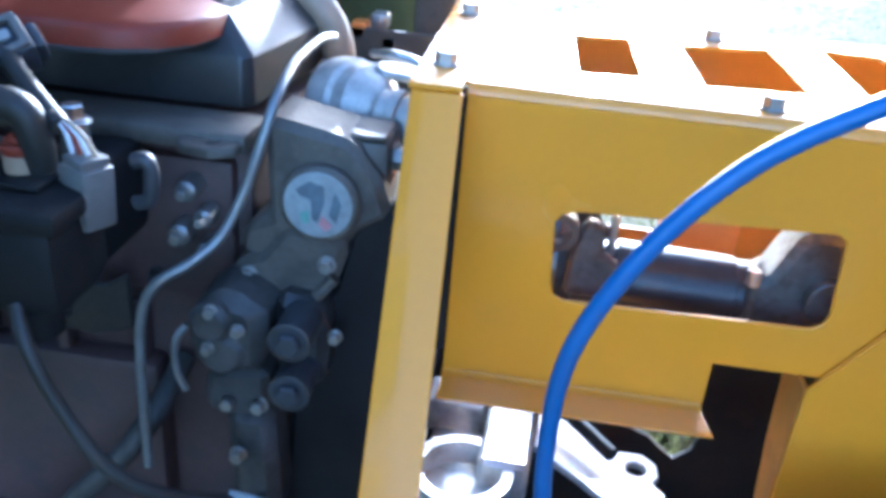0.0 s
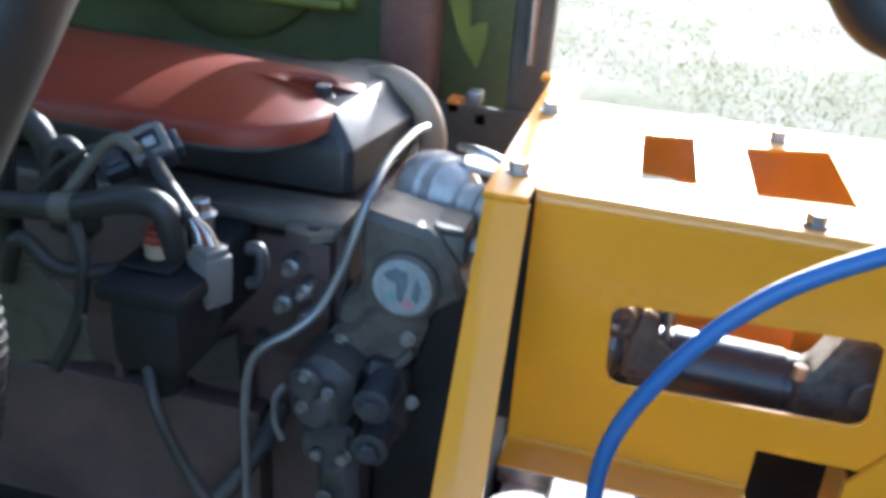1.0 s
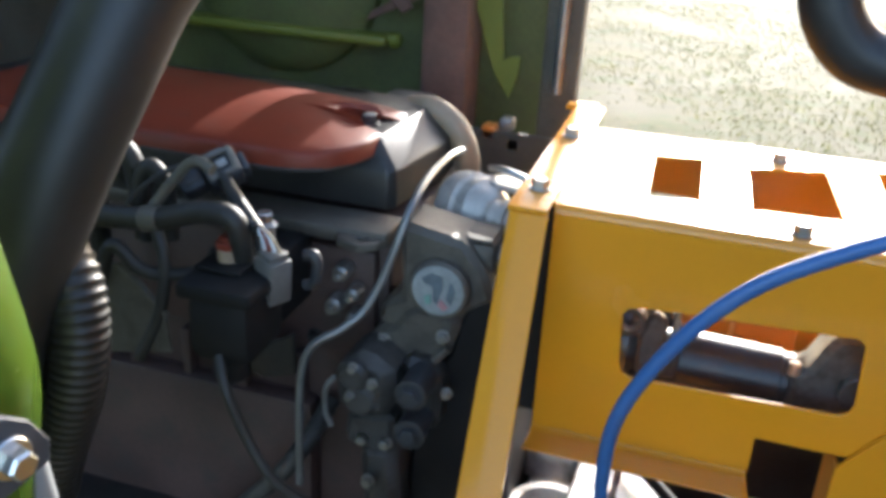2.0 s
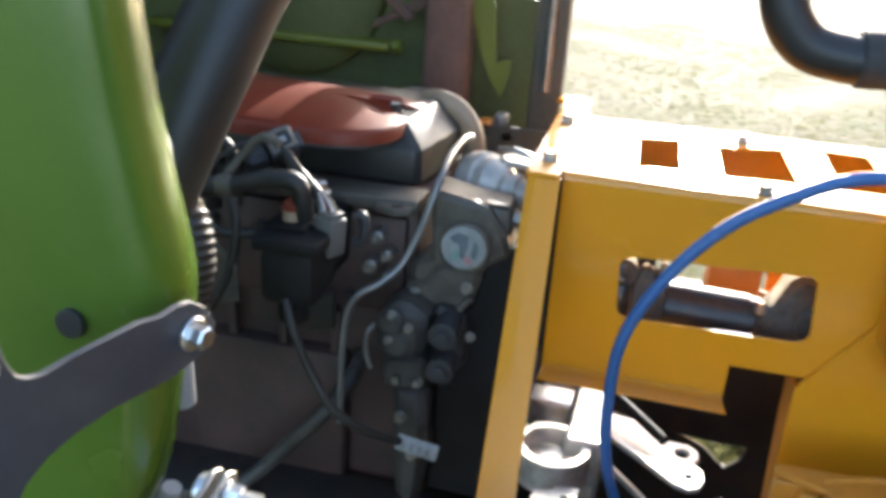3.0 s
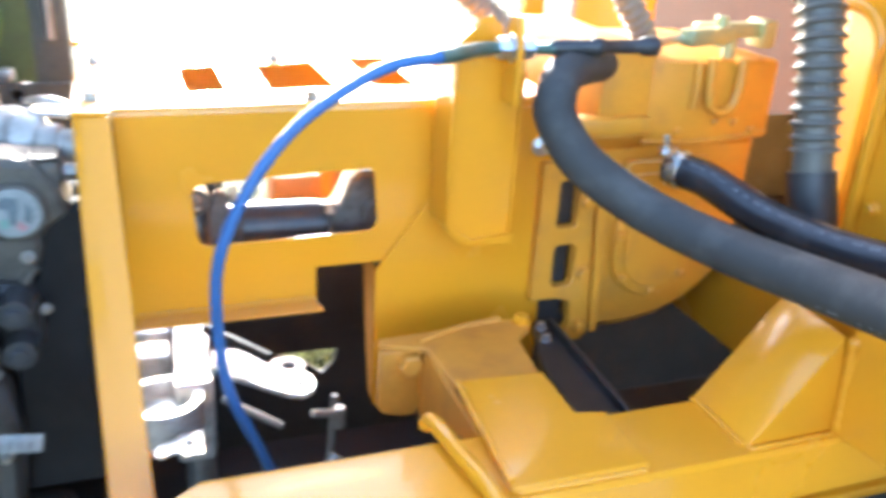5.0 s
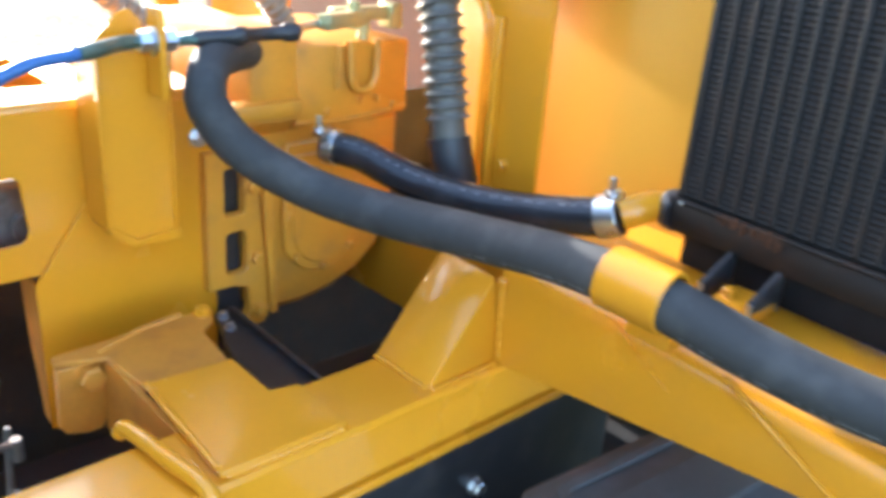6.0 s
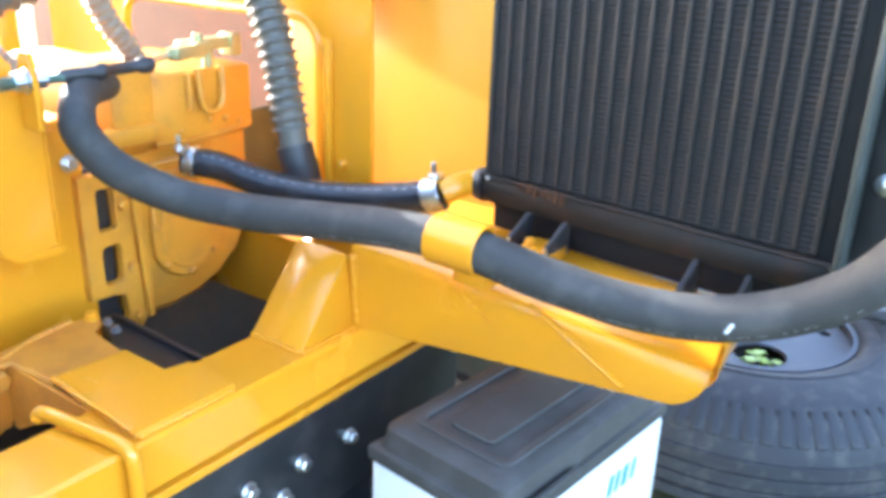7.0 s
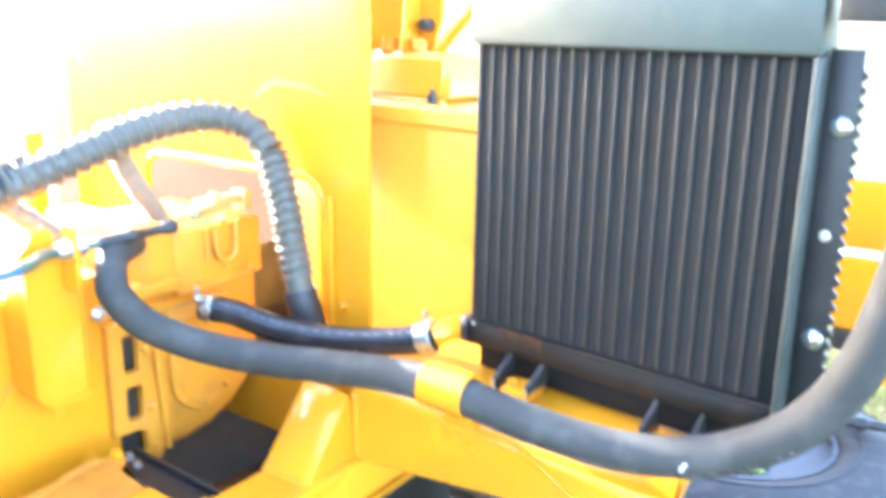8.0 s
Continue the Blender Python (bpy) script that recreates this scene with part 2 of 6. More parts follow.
def ring(p, q, r_out, r_in, seg=28):
    bm = bmesh.new()
    h = (Vector(q) - Vector(p)).length
    prof = [(r_in, 0), (r_out - 0.001, 0), (r_out, 0.001), (r_out, h - 0.001), (r_out - 0.001, h), (r_in, h)]
    rings = [[bm.verts.new((r * math.cos(2 * math.pi * k / seg), r * math.sin(2 * math.pi * k / seg), z)) for k in range(seg)] for r, z in prof]
    for i in range(len(rings)):
        a, b = rings[i], rings[(i + 1) % len(rings)]
        for k in range(seg):
            bm.faces.new((a[k], a[(k + 1) % seg], b[(k + 1) % seg], b[k]))
    bmesh.ops.transform(bm, matrix=along(p, Vector(q) - Vector(p)), verts=bm.verts)
    bmesh.ops.recalc_face_normals(bm, faces=bm.faces)
    return bm


def smooth_path(pts, n=8):
    pts = [Vector(p) for p in pts]
    ext = [pts[0] * 2 - pts[1], *pts, pts[-1] * 2 - pts[-2]]
    out = []
    for i in range(1, len(ext) - 2):
        a, b, c, d = ext[i - 1 : i + 3]
        for k in range(n):
            t = k / n
            out.append(0.5 * (2 * b + (c - a) * t + (2 * a - 5 * b + 4 * c - d) * t * t + (3 * b - a - 3 * c + d) * t**3))
    return out + [pts[-1]]


def resample(path, step):
    out, left = [path[0].copy()], step
    for a, b in zip(path, path[1:]):
        seg = (b - a).length
        at = 0.0
        while seg - at >= left:
            at += left
            out.append(a.lerp(b, at / seg))
            left = step
        left -= seg - at
    return out


def sweep(path, radius, seg=16):
    """A round tube along the path. radius: a number or one for each point."""
    rs = radius if isinstance(radius, list) else [radius] * len(path)
    bm = bmesh.new()
    rings, up = [], None
    for i, p in enumerate(path):
        d = (path[min(i + 1, len(path) - 1)] - path[max(i - 1, 0)]).normalized()
        if up is None:
            up = d.orthogonal().normalized()
        up = (up - d * up.dot(d)).normalized()
        side = d.cross(up)
        rings.append([bm.verts.new(p + rs[i] * (up * math.cos(2 * math.pi * k / seg) + side * math.sin(2 * math.pi * k / seg))) for k in range(seg)])
    for a, b in zip(rings, rings[1:]):
        for k in range(seg):
            bm.faces.new((a[k], a[(k + 1) % seg], b[(k + 1) % seg], b[k]))
    bm.faces.new(rings[0][::-1])
    bm.faces.new(rings[-1])
    bmesh.ops.recalc_face_normals(bm, faces=bm.faces)
    return bm


def weld(pts, r, seed=1):
    """An uneven weld bead."""
    path = resample(smooth_path(pts, 12), r * 0.7)
    pick = random.Random(seed)
    return sweep(path, [r * (0.82 + 0.3 * abs(math.sin(k * 0.9)) + pick.uniform(-0.08, 0.12)) for k in range(len(path))], 10)


def tube(pts, r, seg=16, n=8):
    return sweep(smooth_path(pts, n), r, seg)


def corrugated(pts, r, pitch=0.008, depth=0.003, seg=20, shape=(0, 0, 0.75, 1, 1, 0.75)):
    path = resample(smooth_path(pts, 24), pitch / 6)
    rs = [r - depth * shape[i % 6] for i in range(len(path))]
    return sweep(path, rs, seg)


def prism(axis, a, b, outline, holes=(), off=0.001):
    """A flat outline with holes, drawn in the two other axes (in x, y, z order), from a to b along the axis."""
    bm = bmesh.new()
    rest = [k for k in range(3) if k != axis]

    def put(u, v):
        c = [0, 0, 0]
        c[axis], c[rest[0]], c[rest[1]] = a, u, v
        return bm.verts.new(c)

    for loop in (outline, *holes):
        vs = [put(u, v) for u, v in loop]
        for p, q in zip(vs, vs[1:] + vs[:1]):
            bm.edges.new((p, q))
    bmesh.ops.triangle_fill(bm, edges=bm.edges[:], use_beauty=True, use_dissolve=False)
    bmesh.ops.dissolve_limit(bm, angle_limit=0.01, verts=bm.verts, edges=bm.edges)
    made = bmesh.ops.extrude_face_region(bm, geom=bm.faces[:])
    shift = [0, 0, 0]
    shift[axis] = b - a
    bmesh.ops.translate(bm, vec=shift, verts=[g for g in made["geom"] if isinstance(g, bmesh.types.BMVert)])
    bmesh.ops.recalc_face_normals(bm, faces=bm.faces)
    return bev(bm, off, seg=1)


def rounded(u0, v0, u1, v1, r, n=4):
    out = []
    for cu, cv, s in ((u1 - r, v1 - r, 0), (u0 + r, v1 - r, 90), (u0 + r, v0 + r, 180), (u1 - r, v0 + r, 270)):
        for k in range(n + 1):
            w = radians(s + 90 * k / n)
            out.append((cu + r * math.cos(w), cv + r * math.sin(w)))
    return out


def circle(u, v, r, n=20):
    return [(u + r * math.cos(2 * math.pi * k / n), v + r * math.sin(2 * math.pi * k / n)) for k in range(n)]


def join(*bms):
    out = bmesh.new()
    for b in bms:
        me = bpy.data.meshes.new("tmp")
        b.to_mesh(me)
        b.free()
        out.from_mesh(me)
        bpy.data.meshes.remove(me)
    return out


def hexbolt(p, d, af=0.016, h=0.009, washer=True):
    """A hex head with a washer that stands on p along d."""
    d = Vector(d).normalized()
    r = af / math.sqrt(3)
    bms = [lathe(Vector(p) + d * (0.002 if washer else 0), d, [(r, 0), (r, h * 0.85), (r * 0.82, h)], 6)]
    if washer:
        bms.append(cyl(p, Vector(p) + d * 0.002, r * 1.28, 0.0005, 20))
    return join(*bms)


def thing(name, at, label, category, group="", kind=""):
    ob = new(name)
    ob.location = at
    ob.empty_display_size = 0.05
    return tagged(ob, label, category, group, kind)


def solid(name, bm, material, smooth=35):
    me = bpy.data.meshes.new(name)
    bm.normal_update()
    bm.to_mesh(me)
    bm.free()
    me.materials.append(material)
    me.shade_smooth()
    me.set_sharp_from_angle(angle=radians(smooth))
    return new(name, me)


def part(name, bm, material, parent, label="", smooth=35):
    ob = solid(name, bm, material, smooth)
    ob.parent = parent
    if parent:
        ob.matrix_parent_inverse = Matrix.Translation(-parent.location) if parent.parent is None else Matrix.Identity(4)
    return tagged(ob, label) if label else ob


def whole(name, bm, material, label, category, group="", kind="", smooth=35):
    return tagged(solid(name, bm, material, smooth), label, category, group, kind)
GREY_TUBE = mat("pale_grey_rubber", (0.30, 0.31, 0.31), 0.5, vary=0.15, bump=0.1)

# ---- ground ----
whole("ground", prism(2, -0.12, -0.10, [(-120, -120), (120, -120), (120, 160), (-120, 160)], off=0), SOIL, "sunlit dry grass ground round the machine", "ground", kind="structure")

# ---- yellow guard over the drive line ----
guard = thing("guard_housing", (0.34, 0.75, 0.65), "yellow-painted sheet steel guard bolted over the drive line", "guard")
slot = [(0.366, 1.049), (0.150, 1.040), (0.136, 1.036), (0.131, 1.028), (0.135, 0.968), (0.139, 0.957), (0.148, 0.952), (0.366, 0.957), (0.375, 0.962), (0.379, 0.972), (0.373, 1.043)]
part("front_panel", prism(1, 0.750, 0.755, [(0.044, 1.132), (0.640, 1.132), (0.640, 0.908), (0.292, 0.908), (0.292, 0.860), (0.046, 0.860)], [slot]), YELLOW, guard)
lip = smooth_path([(0, 0.7545, 0.872), (0, 0.7515, 0.864), (0, 0.745, 0.8605), (0, 0.735, 0.8615), (0, 0.715, 0.8665), (0, 0.700, 0.8700), (0, 0.686, 0.8735)], 4)
lip_outline = [(p.y, p.z) for p in lip] + [(p.y + 0.003, p.z - 0.004) for p in reversed(lip)]
part("lower_lip", prism(0, 0.046, 0.291, lip_outline, off=0.0006), YELLOW, guard)
holes = [[(0.135, 0.822), (0.191, 0.833), (0.190, 0.998), (0.131, 0.985)], [(0.246, 0.828), (0.341, 0.841), (0.338, 1.016), (0.243, 0.988)], [(0.394, 0.838), (0.459, 0.840), (0.463, 1.038), (0.400, 1.042)], rounded(0.520, 0.842, 0.590, 1.045, 0.006)]
part("top_panel", prism(2, 1.136, 1.141, [(0.030, 0.7595), (0.640, 0.7595), (0.640, 1.095), (0.030, 1.075)], holes), YELLOW, guard)
fold_out = [(0.7590 + 0.009 * math.cos(radians(w)), 1.132 + 0.009 * math.sin(radians(w))) for w in range(180, 89, -15)]
fold_in = [(0.7590 + 0.004 * math.cos(radians(w)), 1.132 + 0.004 * math.sin(radians(w))) for w in range(90, 181, 30)]
part("folded_edge", prism(0, 0.044, 0.640, fold_out + fold_in, off=0), YELLOW, guard, smooth=50)
part("back_panel", prism(1, 1.095, 1.100, [(0.05, 1.1355), (0.64, 1.1355), (0.64, 1.053), (0.05, 1.053)]), YELLOW, guard)
leaning = prism(2, 0.56, 1.1415, [(0.002, 0.714), (0.043, 0.714), (0.043, 0.720), (0.008, 0.720), (0.008, 0.742), (0.002, 0.742)], off=0.001)
for v in leaning.verts:
    drop = 1.1415 - v.co.z
    v.co.x += (0.022 + 0.35 * (v.co.x - 0.002)) * drop
    v.co.y -= 0.65 * drop
part("angle_bar", leaning, YELLOW, guard, "narrow yellow steel angle bar")
part("top_bar", box((0.0, 0.714, 1.142), (0.042, 1.165, 1.148), 0.001), YELLOW, guard, "narrow yellow steel flat bar")
part("end_tab", box((-0.016, 1.166, 1.138), (0.030, 1.192, 1.146)), YELLOW, guard)
for x, y, z in ((0.022, 0.775, 1.148), (0.021, 0.995, 1.148), (0.283, 1.035, 1.141), (0.293, 0.778, 1.141)):
    part("bolt", hexbolt((x, y, z), (0, 0, 1), 0.017, 0.010), DULL_STEEL, guard, "dull steel hex bolt")
part("bolt", hexbolt((0.618, 0.741, 1.072), (0, -1, 0), 0.020, 0.010), STEEL, guard, "bright steel hex bolt")
part("side_panel", prism(1, 0.741, 0.7475, [(0.376, 0.897), (0.455, 1.005), (0.470, 1.130), (0.640, 1.130), (0.640, 0.70), (0.50, 0.70), (0.44, 0.648), (0.376, 0.672)]), YELLOW, guard)
# Browner paint than the panel puts the flange's shade into its colour.
part("return_flange", prism(0, 0.376, 0.381, [(0.748, 0.675), (0.770, 0.680), (0.800, 0.800), (0.812, 0.897), (0.748, 0.897)], off=0.001), YELLOW_DUST_SHADE, guard, "folded flange in browner yellow for its shade")
# leaning channel that carries the cable
post_out = [(0.450, 1.215), (0.451, 0.988), (0.456, 0.978), (0.474, 0.961), (0.484, 0.957), (0.546, 0.954), (0.553, 0.961), (0.549, 1.215)]
post = part("cable_post", join(
    prism(1, 0.674, 0.740, post_out, off=0.002),
    box((0.4502, 0.668, 0.990), (0.4550, 0.6745, 1.214), 0.001), box((0.5440, 0.668, 0.972), (0.5488, 0.6745, 1.214), 0.001),
    prism(1, 0.668, 0.6745, [(0.4512, 0.989), (0.4565, 0.978), (0.474, 0.9615), (0.484, 0.9575), (0.546, 0.9545), (0.5525, 0.961), (0.5480, 0.971), (0.490, 0.966), (0.4555, 0.990)], off=0.001)), YELLOW, guard, "folded yellow steel channel")
part("cable_plate", prism(0, 0.516, 0.524, [(0.628, 1.160), (0.668, 1.160), (0.668, 1.235), (0.660, 1.270), (0.634, 1.270), (0.628, 1.235)]), YELLOW, guard)
part("post_flap", prism(1, 0.700, 0.704, [(0.455, 1.215), (0.524, 1.215), (0.526, 1.245), (0.510, 1.262), (0.494, 1.256)]), YELLOW, guard)

# ---- what turns inside the guard ----
shaft = thing("drive_shaft", (0.25, 0.86, 0.96), "oily steel drive shaft with joints inside the yellow guard", "drive shaft")
part("tube", cyl((0.16, 0.835, 0.943), (0.345, 0.835, 0.939), 0.033), OILED_SHADE, shaft)
part("sleeve", cyl((0.198, 0.835, 0.9425), (0.312, 0.835, 0.9395), 0.0355), OILED_SHADE, shaft)
part("joint", join(cyl((0.100, 0.835, 0.955), (0.150, 0.835, 0.955), 0.044, 0.010, 28), prism(1, 0.792, 0.806, [(0.150, 0.935), (0.152, 0.985), (0.160, 1.012), (0.172, 1.015), (0.182, 1.004), (0.180, 0.985), (0.198, 0.972), (0.198, 0.935)], off=0.004), prism(1, 0.864, 0.878, [(0.150, 0.935), (0.152, 0.985), (0.160, 1.012), (0.172, 1.015), (0.182, 1.004), (0.180, 0.985), (0.198, 0.972), (0.198, 0.935)], off=0.004)), YOKE, shaft, "dark forged yoke")
part("bearing_cup", ring((0.138, 0.790, 1.000), (0.138, 0.812, 1.000), 0.019, 0.012, 24), YOKE, shaft, "oily bearing cup")
part("joint", join(prism(1, 0.795, 0.850, [(0.318, 0.905), (0.320, 0.968), (0.336, 0.980), (0.352, 1.018), (0.364, 1.028), (0.450, 1.028), (0.450, 0.895), (0.340, 0.895)], off=0.008), cyl((0.392, 0.782, 0.965), (0.392, 0.89, 0.965), 0.024)), YOKE, shaft, "dark forged yoke")
part("grease_nipple", cyl((0.190, 0.82, 0.97), (0.190, 0.82, 1.012), 0.0045), STEEL, shaft)
part("grease_nipple", cyl((0.322, 0.80, 0.968), (0.322, 0.80, 0.984), 0.007), STEEL, shaft)
whole("spacer_block", box((0.266, 0.955, 0.85), (0.342, 1.03, 0.971), 0.003), ORANGE, "orange-painted steel block behind the drive shaft", "block")

# ---- yellow chassis rail ----
rail = thing("chassis_rail", (0.48, 0.34, 0.74), "glossy yellow welded steel box rail of the chassis", "chassis rail")
part("rail_body", prism(2, 0.772, 0.850, [(-0.05, 0.281), (-0.042, 0.296), (0.004, 0.312), (0.045, 0.360), (0.10, 0.400), (1.15, 0.400), (1.15, 0.281)], off=0.005), YELLOW, rail)
part("lower_flange", box((-0.05, 0.283, 0.750), (1.15, 0.40, 0.764), 0.002), YELLOW, rail)
part("pad", box((0.16, 0.276, 0.79), (0.285, 0.2806, 0.846)), YELLOW, rail)
arm = part("mount_arm", prism(2, 0.850, 0.859, [(0.397, 0.292), (0.411, 0.497), (0.525, 0.491), (0.524, 0.400), (0.560, 0.392), (0.56, 0.292)], off=0.0025), YELLOW, rail)
part("mount_plate", prism(2, 0.845, 0.853, [(0.350, 0.628), (0.346, 0.612), (0.404, 0.588), (0.411, 0.4975), (0.524, 0.4975), (0.534, 0.585), (0.560, 0.606), (0.575, 0.640)], off=0.002), YELLOW_DUST_SHADE, rail, "dusty yellow steel plate")
part("mount_lug", prism(1, 0.604, 0.616, [(0.347, 0.844), (0.344, 0.762), (0.352, 0.750), (0.378, 0.741), (0.398, 0.741), (0.420, 0.790), (0.420, 0.844)], off=0.002), YELLOW_DUST_SHADE, rail, "dusty yellow lug with a bolt")
part("mount_web", prism(0, 0.402, 0.410, [(0.30, 0.849), (0.40, 0.832), (0.54, 0.772), (0.590, 0.742), (0.6035, 0.741), (0.6035, 0.849)], off=0.001), YELLOW_DUST_SHADE, rail, "dusty yellow steel web")
part("bolt", hexbolt((0.386, 0.604, 0.826), (0, -1, 0), 0.030, 0.016), YELLOW_DUST_SHADE, rail, "painted hex bolt")
part("bolt", hexbolt((0.556, 0.627, 0.853), (0, 0, 1), 0.018, 0.010), YELLOW, rail)
part("weld_bead", weld([(0.400, 0.30, 0.860), (0.403, 0.36, 0.8605), (0.406, 0.42, 0.860), (0.4115, 0.492, 0.8605)], 0.0038, 1), YELLOW, rail)
part("weld_bead", weld([(0.40, 0.606, 0.853), (0.46, 0.628, 0.8545), (0.53, 0.640, 0.854)], 0.004, 2), YELLOW_DUST_SHADE, rail)
part("weld_bead", weld([(0.405, 0.294, 0.8515), (0.47, 0.291, 0.852), (0.555, 0.291, 0.8515)], 0.0036, 3), YELLOW, rail)
part("rod_strap", tube([(0.352, 0.432, 0.85), (0.356, 0.42, 0.860), (0.366, 0.35, 0.861), (0.376, 0.288, 0.858), (0.378, 0.270, 0.842), (0.379, 0.268, 0.78), (0.379, 0.268, 0.75)], 0.0095), YELLOW, rail, "bent yellow round bar")
# sloping gusset and the shelf under the radiator
gus = bmesh.new()
gv = [gus.verts.new(c) for c in ((0.684, 0.295, 0.85), (0.810, 0.295, 0.85), (0.788, 0.295, 0.980), (0.684, 0.402, 0.85), (0.810, 0.402, 0.85), (0.792, 0.402, 0.980))]
for f in ((0, 1, 2), (3, 5, 4), (0, 2, 5, 3), (1, 4, 5, 2), (0, 3, 4, 1)):
    gus.faces.new([gv[k] for k in f])
bmesh.ops.recalc_face_normals(gus, faces=gus.faces)
part("gusset", bev(gus, 0.003), YELLOW, rail)
part("weld_bead", weld([(0.684, 0.300, 0.852), (0.684, 0.35, 0.8525), (0.684, 0.400, 0.852)], 0.0035, 4), YELLOW, rail)
part("weld_bead", weld([(0.687, 0.292, 0.852), (0.74, 0.291, 0.8525), (0.80, 0.292, 0.852)], 0.0035, 5), YELLOW, rail)
part("weld_bead", weld([(0.795, 0.290, 0.978), (0.800, 0.290, 0.92), (0.806, 0.290, 0.855)], 0.0062, 6), YELLOW, rail)

shelf = thing("radiator_shelf", (0.9, 0.0, 0.95), "glossy yellow folded steel shelf under the radiator", "shelf")
rows_shelf = []
sh = bmesh.new()
NY = 84
for k in range(NY + 1):
    y = 0.296 - k / NY * (0.296 + 0.279)
    f = k / NY
    top_z = 1.004 - 0.002 * f
    low_z = 0.852 + 0.064 * f
    end = min(1.0, (-0.216 - y) / 0.063) if y < -0.216 else 0.0
    low_z += (1 - math.sqrt(max(0.0, 1 - end**2.2))) * 0.095
    bend_z = 0.990 - 0.026 * f
    prof = [(1.06, top_z), (0.93, top_z - 0.006 * f), (0.872, top_z - 0.010 * f), (0.84, top_z * (1 - f * 0.5) + bend_z * f * 0.5), (0.812, bend_z + 0.006 + 0.004 * (1 - f)), (0.803, bend_z), (0.799, bend_z - 0.012), (0.797, (bend_z - 0.012 + low_z) / 2), (0.803, low_z)]
    rows_shelf.append([sh.verts.new((x, y, max(z, low_z))) for x, z in prof])
for a, b in zip(rows_shelf, rows_shelf[1:]):
    for k in range(len(a) - 1):
        sh.faces.new((a[k], a[k + 1], b[k + 1], b[k]))
bmesh.ops.recalc_face_normals(sh, faces=sh.faces)
bmesh.ops.solidify(sh, geom=sh.faces[:], thickness=0.004)
part("shelf_plate", sh, YELLOW, shelf, smooth=60)
# Bright streaks of sunlight are built here as raised beads.
part("sun_streak_bead", tube([(0.8005, -0.022, 0.988), (0.7970, -0.050, 0.974), (0.7955, -0.085, 0.957), (0.7955, -0.127, 0.934), (0.798, -0.162, 0.914)], 0.0036, 8), YELLOW, shelf, "raised bead in place of a sun streak")
part("sun_streak_bead", tube([(0.801, 0.122, 0.989), (0.7972, 0.092, 0.972), (0.7962, 0.060, 0.953), (0.797, 0.036, 0.939)], 0.0020, 8), YELLOW, shelf, "raised bead in place of a sun streak")
part("pad", box((0.885, 0.005, 1.004), (0.945, 0.058, 1.024), 0.004), YELLOW, shelf)
part("bolt", hexbolt((0.905, 0.045, 1.024), (0, 0, 1), 0.014, 0.008), YELLOW, shelf)

# ---- gearbox ----
gb = thing("gearbox", (0.82, 0.85, 0.70), "yellow-painted cast iron gearbox with bolted covers", "gearbox")
belly = [(0.700, 1.075), (0.700, 0.775), (0.720, 0.755), (0.80, 0.752), (0.865, 0.763), (0.92, 0.788), (0.965, 0.826), (0.992, 0.88), (0.998, 0.95), (0.998, 1.075)]
part("case", prism(1, 0.742, 1.06, belly, off=0.016), YELLOW_CAST, gb)
part("top_cover", join(box((0.774, 0.730, 1.070), (1.0, 1.02, 1.192), 0.007), box((0.692, 0.720, 1.100), (0.7745, 1.02, 1.214), 0.007)), YELLOW_CAST, gb)
part("cover_ledge", join(box((0.640, 0.704, 1.092), (0.774, 0.742, 1.118), 0.006), prism(0, 0.645, 0.770, [(0.705, 1.092), (0.742, 1.092), (0.742, 1.060)], off=0.003)), YELLOW_CAST, gb)
part("cover_seam", weld([(0.776, 0.731, 1.073), (0.86, 0.730, 1.070), (0.94, 0.730, 1.074), (0.998, 0.731, 1.082)], 0.0045, 11), YELLOW_CAST, gb)
# Dark backing added behind the flange; it gives the pockets their shade.
part("pocket_backing", box((0.632, 0.7455, 0.70), (0.684, 1.05, 1.055), 0.002), OILED_SHADE, gb)
for x, z in ((0.935, 1.098), (0.90, 1.100), (0.968, 1.085), (0.835, 1.088)):
    part("cover_bolt", hexbolt((x, 0.7305, z), (0, -1, 0), 0.011, 0.006), YELLOW_CAST, gb)
cover_u = [(0.905, 1.045), (0.758, 1.045), (0.755, 0.905)] + [(0.830 + 0.075 * math.cos(radians(w)), 0.890 + 0.077 * math.sin(radians(w))) for w in range(195, 346, 15)] + [(0.905, 0.905)]
cover_in = [(0.830 + (u - 0.830) * 0.80, 0.925 + (v - 0.925) * 0.84) for u, v in cover_u]
part("round_cover", join(prism(1, 0.728, 0.743, cover_u, off=0.004), prism(1, 0.723, 0.7285, cover_in, off=0.003)), YELLOW_CAST, gb, "rounded cast cover")
for u, v in ((0.763, 0.925), (0.897, 0.925), (0.778, 0.850), (0.884, 0.850), (0.832, 0.822)):
    part("cover_bolt", hexbolt((u, 0.728, v), (0, -1, 0), 0.012, 0.007), YELLOW_CAST, gb)
part("flange", prism(1, 0.722, 0.742, [(0.618, 1.05), (0.703, 1.05), (0.706, 0.97), (0.712, 0.90), (0.718, 0.83), (0.722, 0.765), (0.712, 0.752), (0.66, 0.752), (0.66, 0.764), (0.684, 0.772), (0.687, 0.785), (0.684, 0.822), (0.66, 0.830), (0.618, 0.830)], [rounded(0.647, 0.948, 0.681, 1.022, 0.006), rounded(0.648, 0.850, 0.684, 0.920, 0.010)], 0.003), YELLOW_CAST, gb)
part("flange_step", prism(1, 0.712, 0.7215, [(0.704, 1.045), (0.716, 1.045), (0.728, 0.90), (0.734, 0.77), (0.722, 0.768), (0.714, 0.90)], off=0.002), YELLOW_CAST, gb)
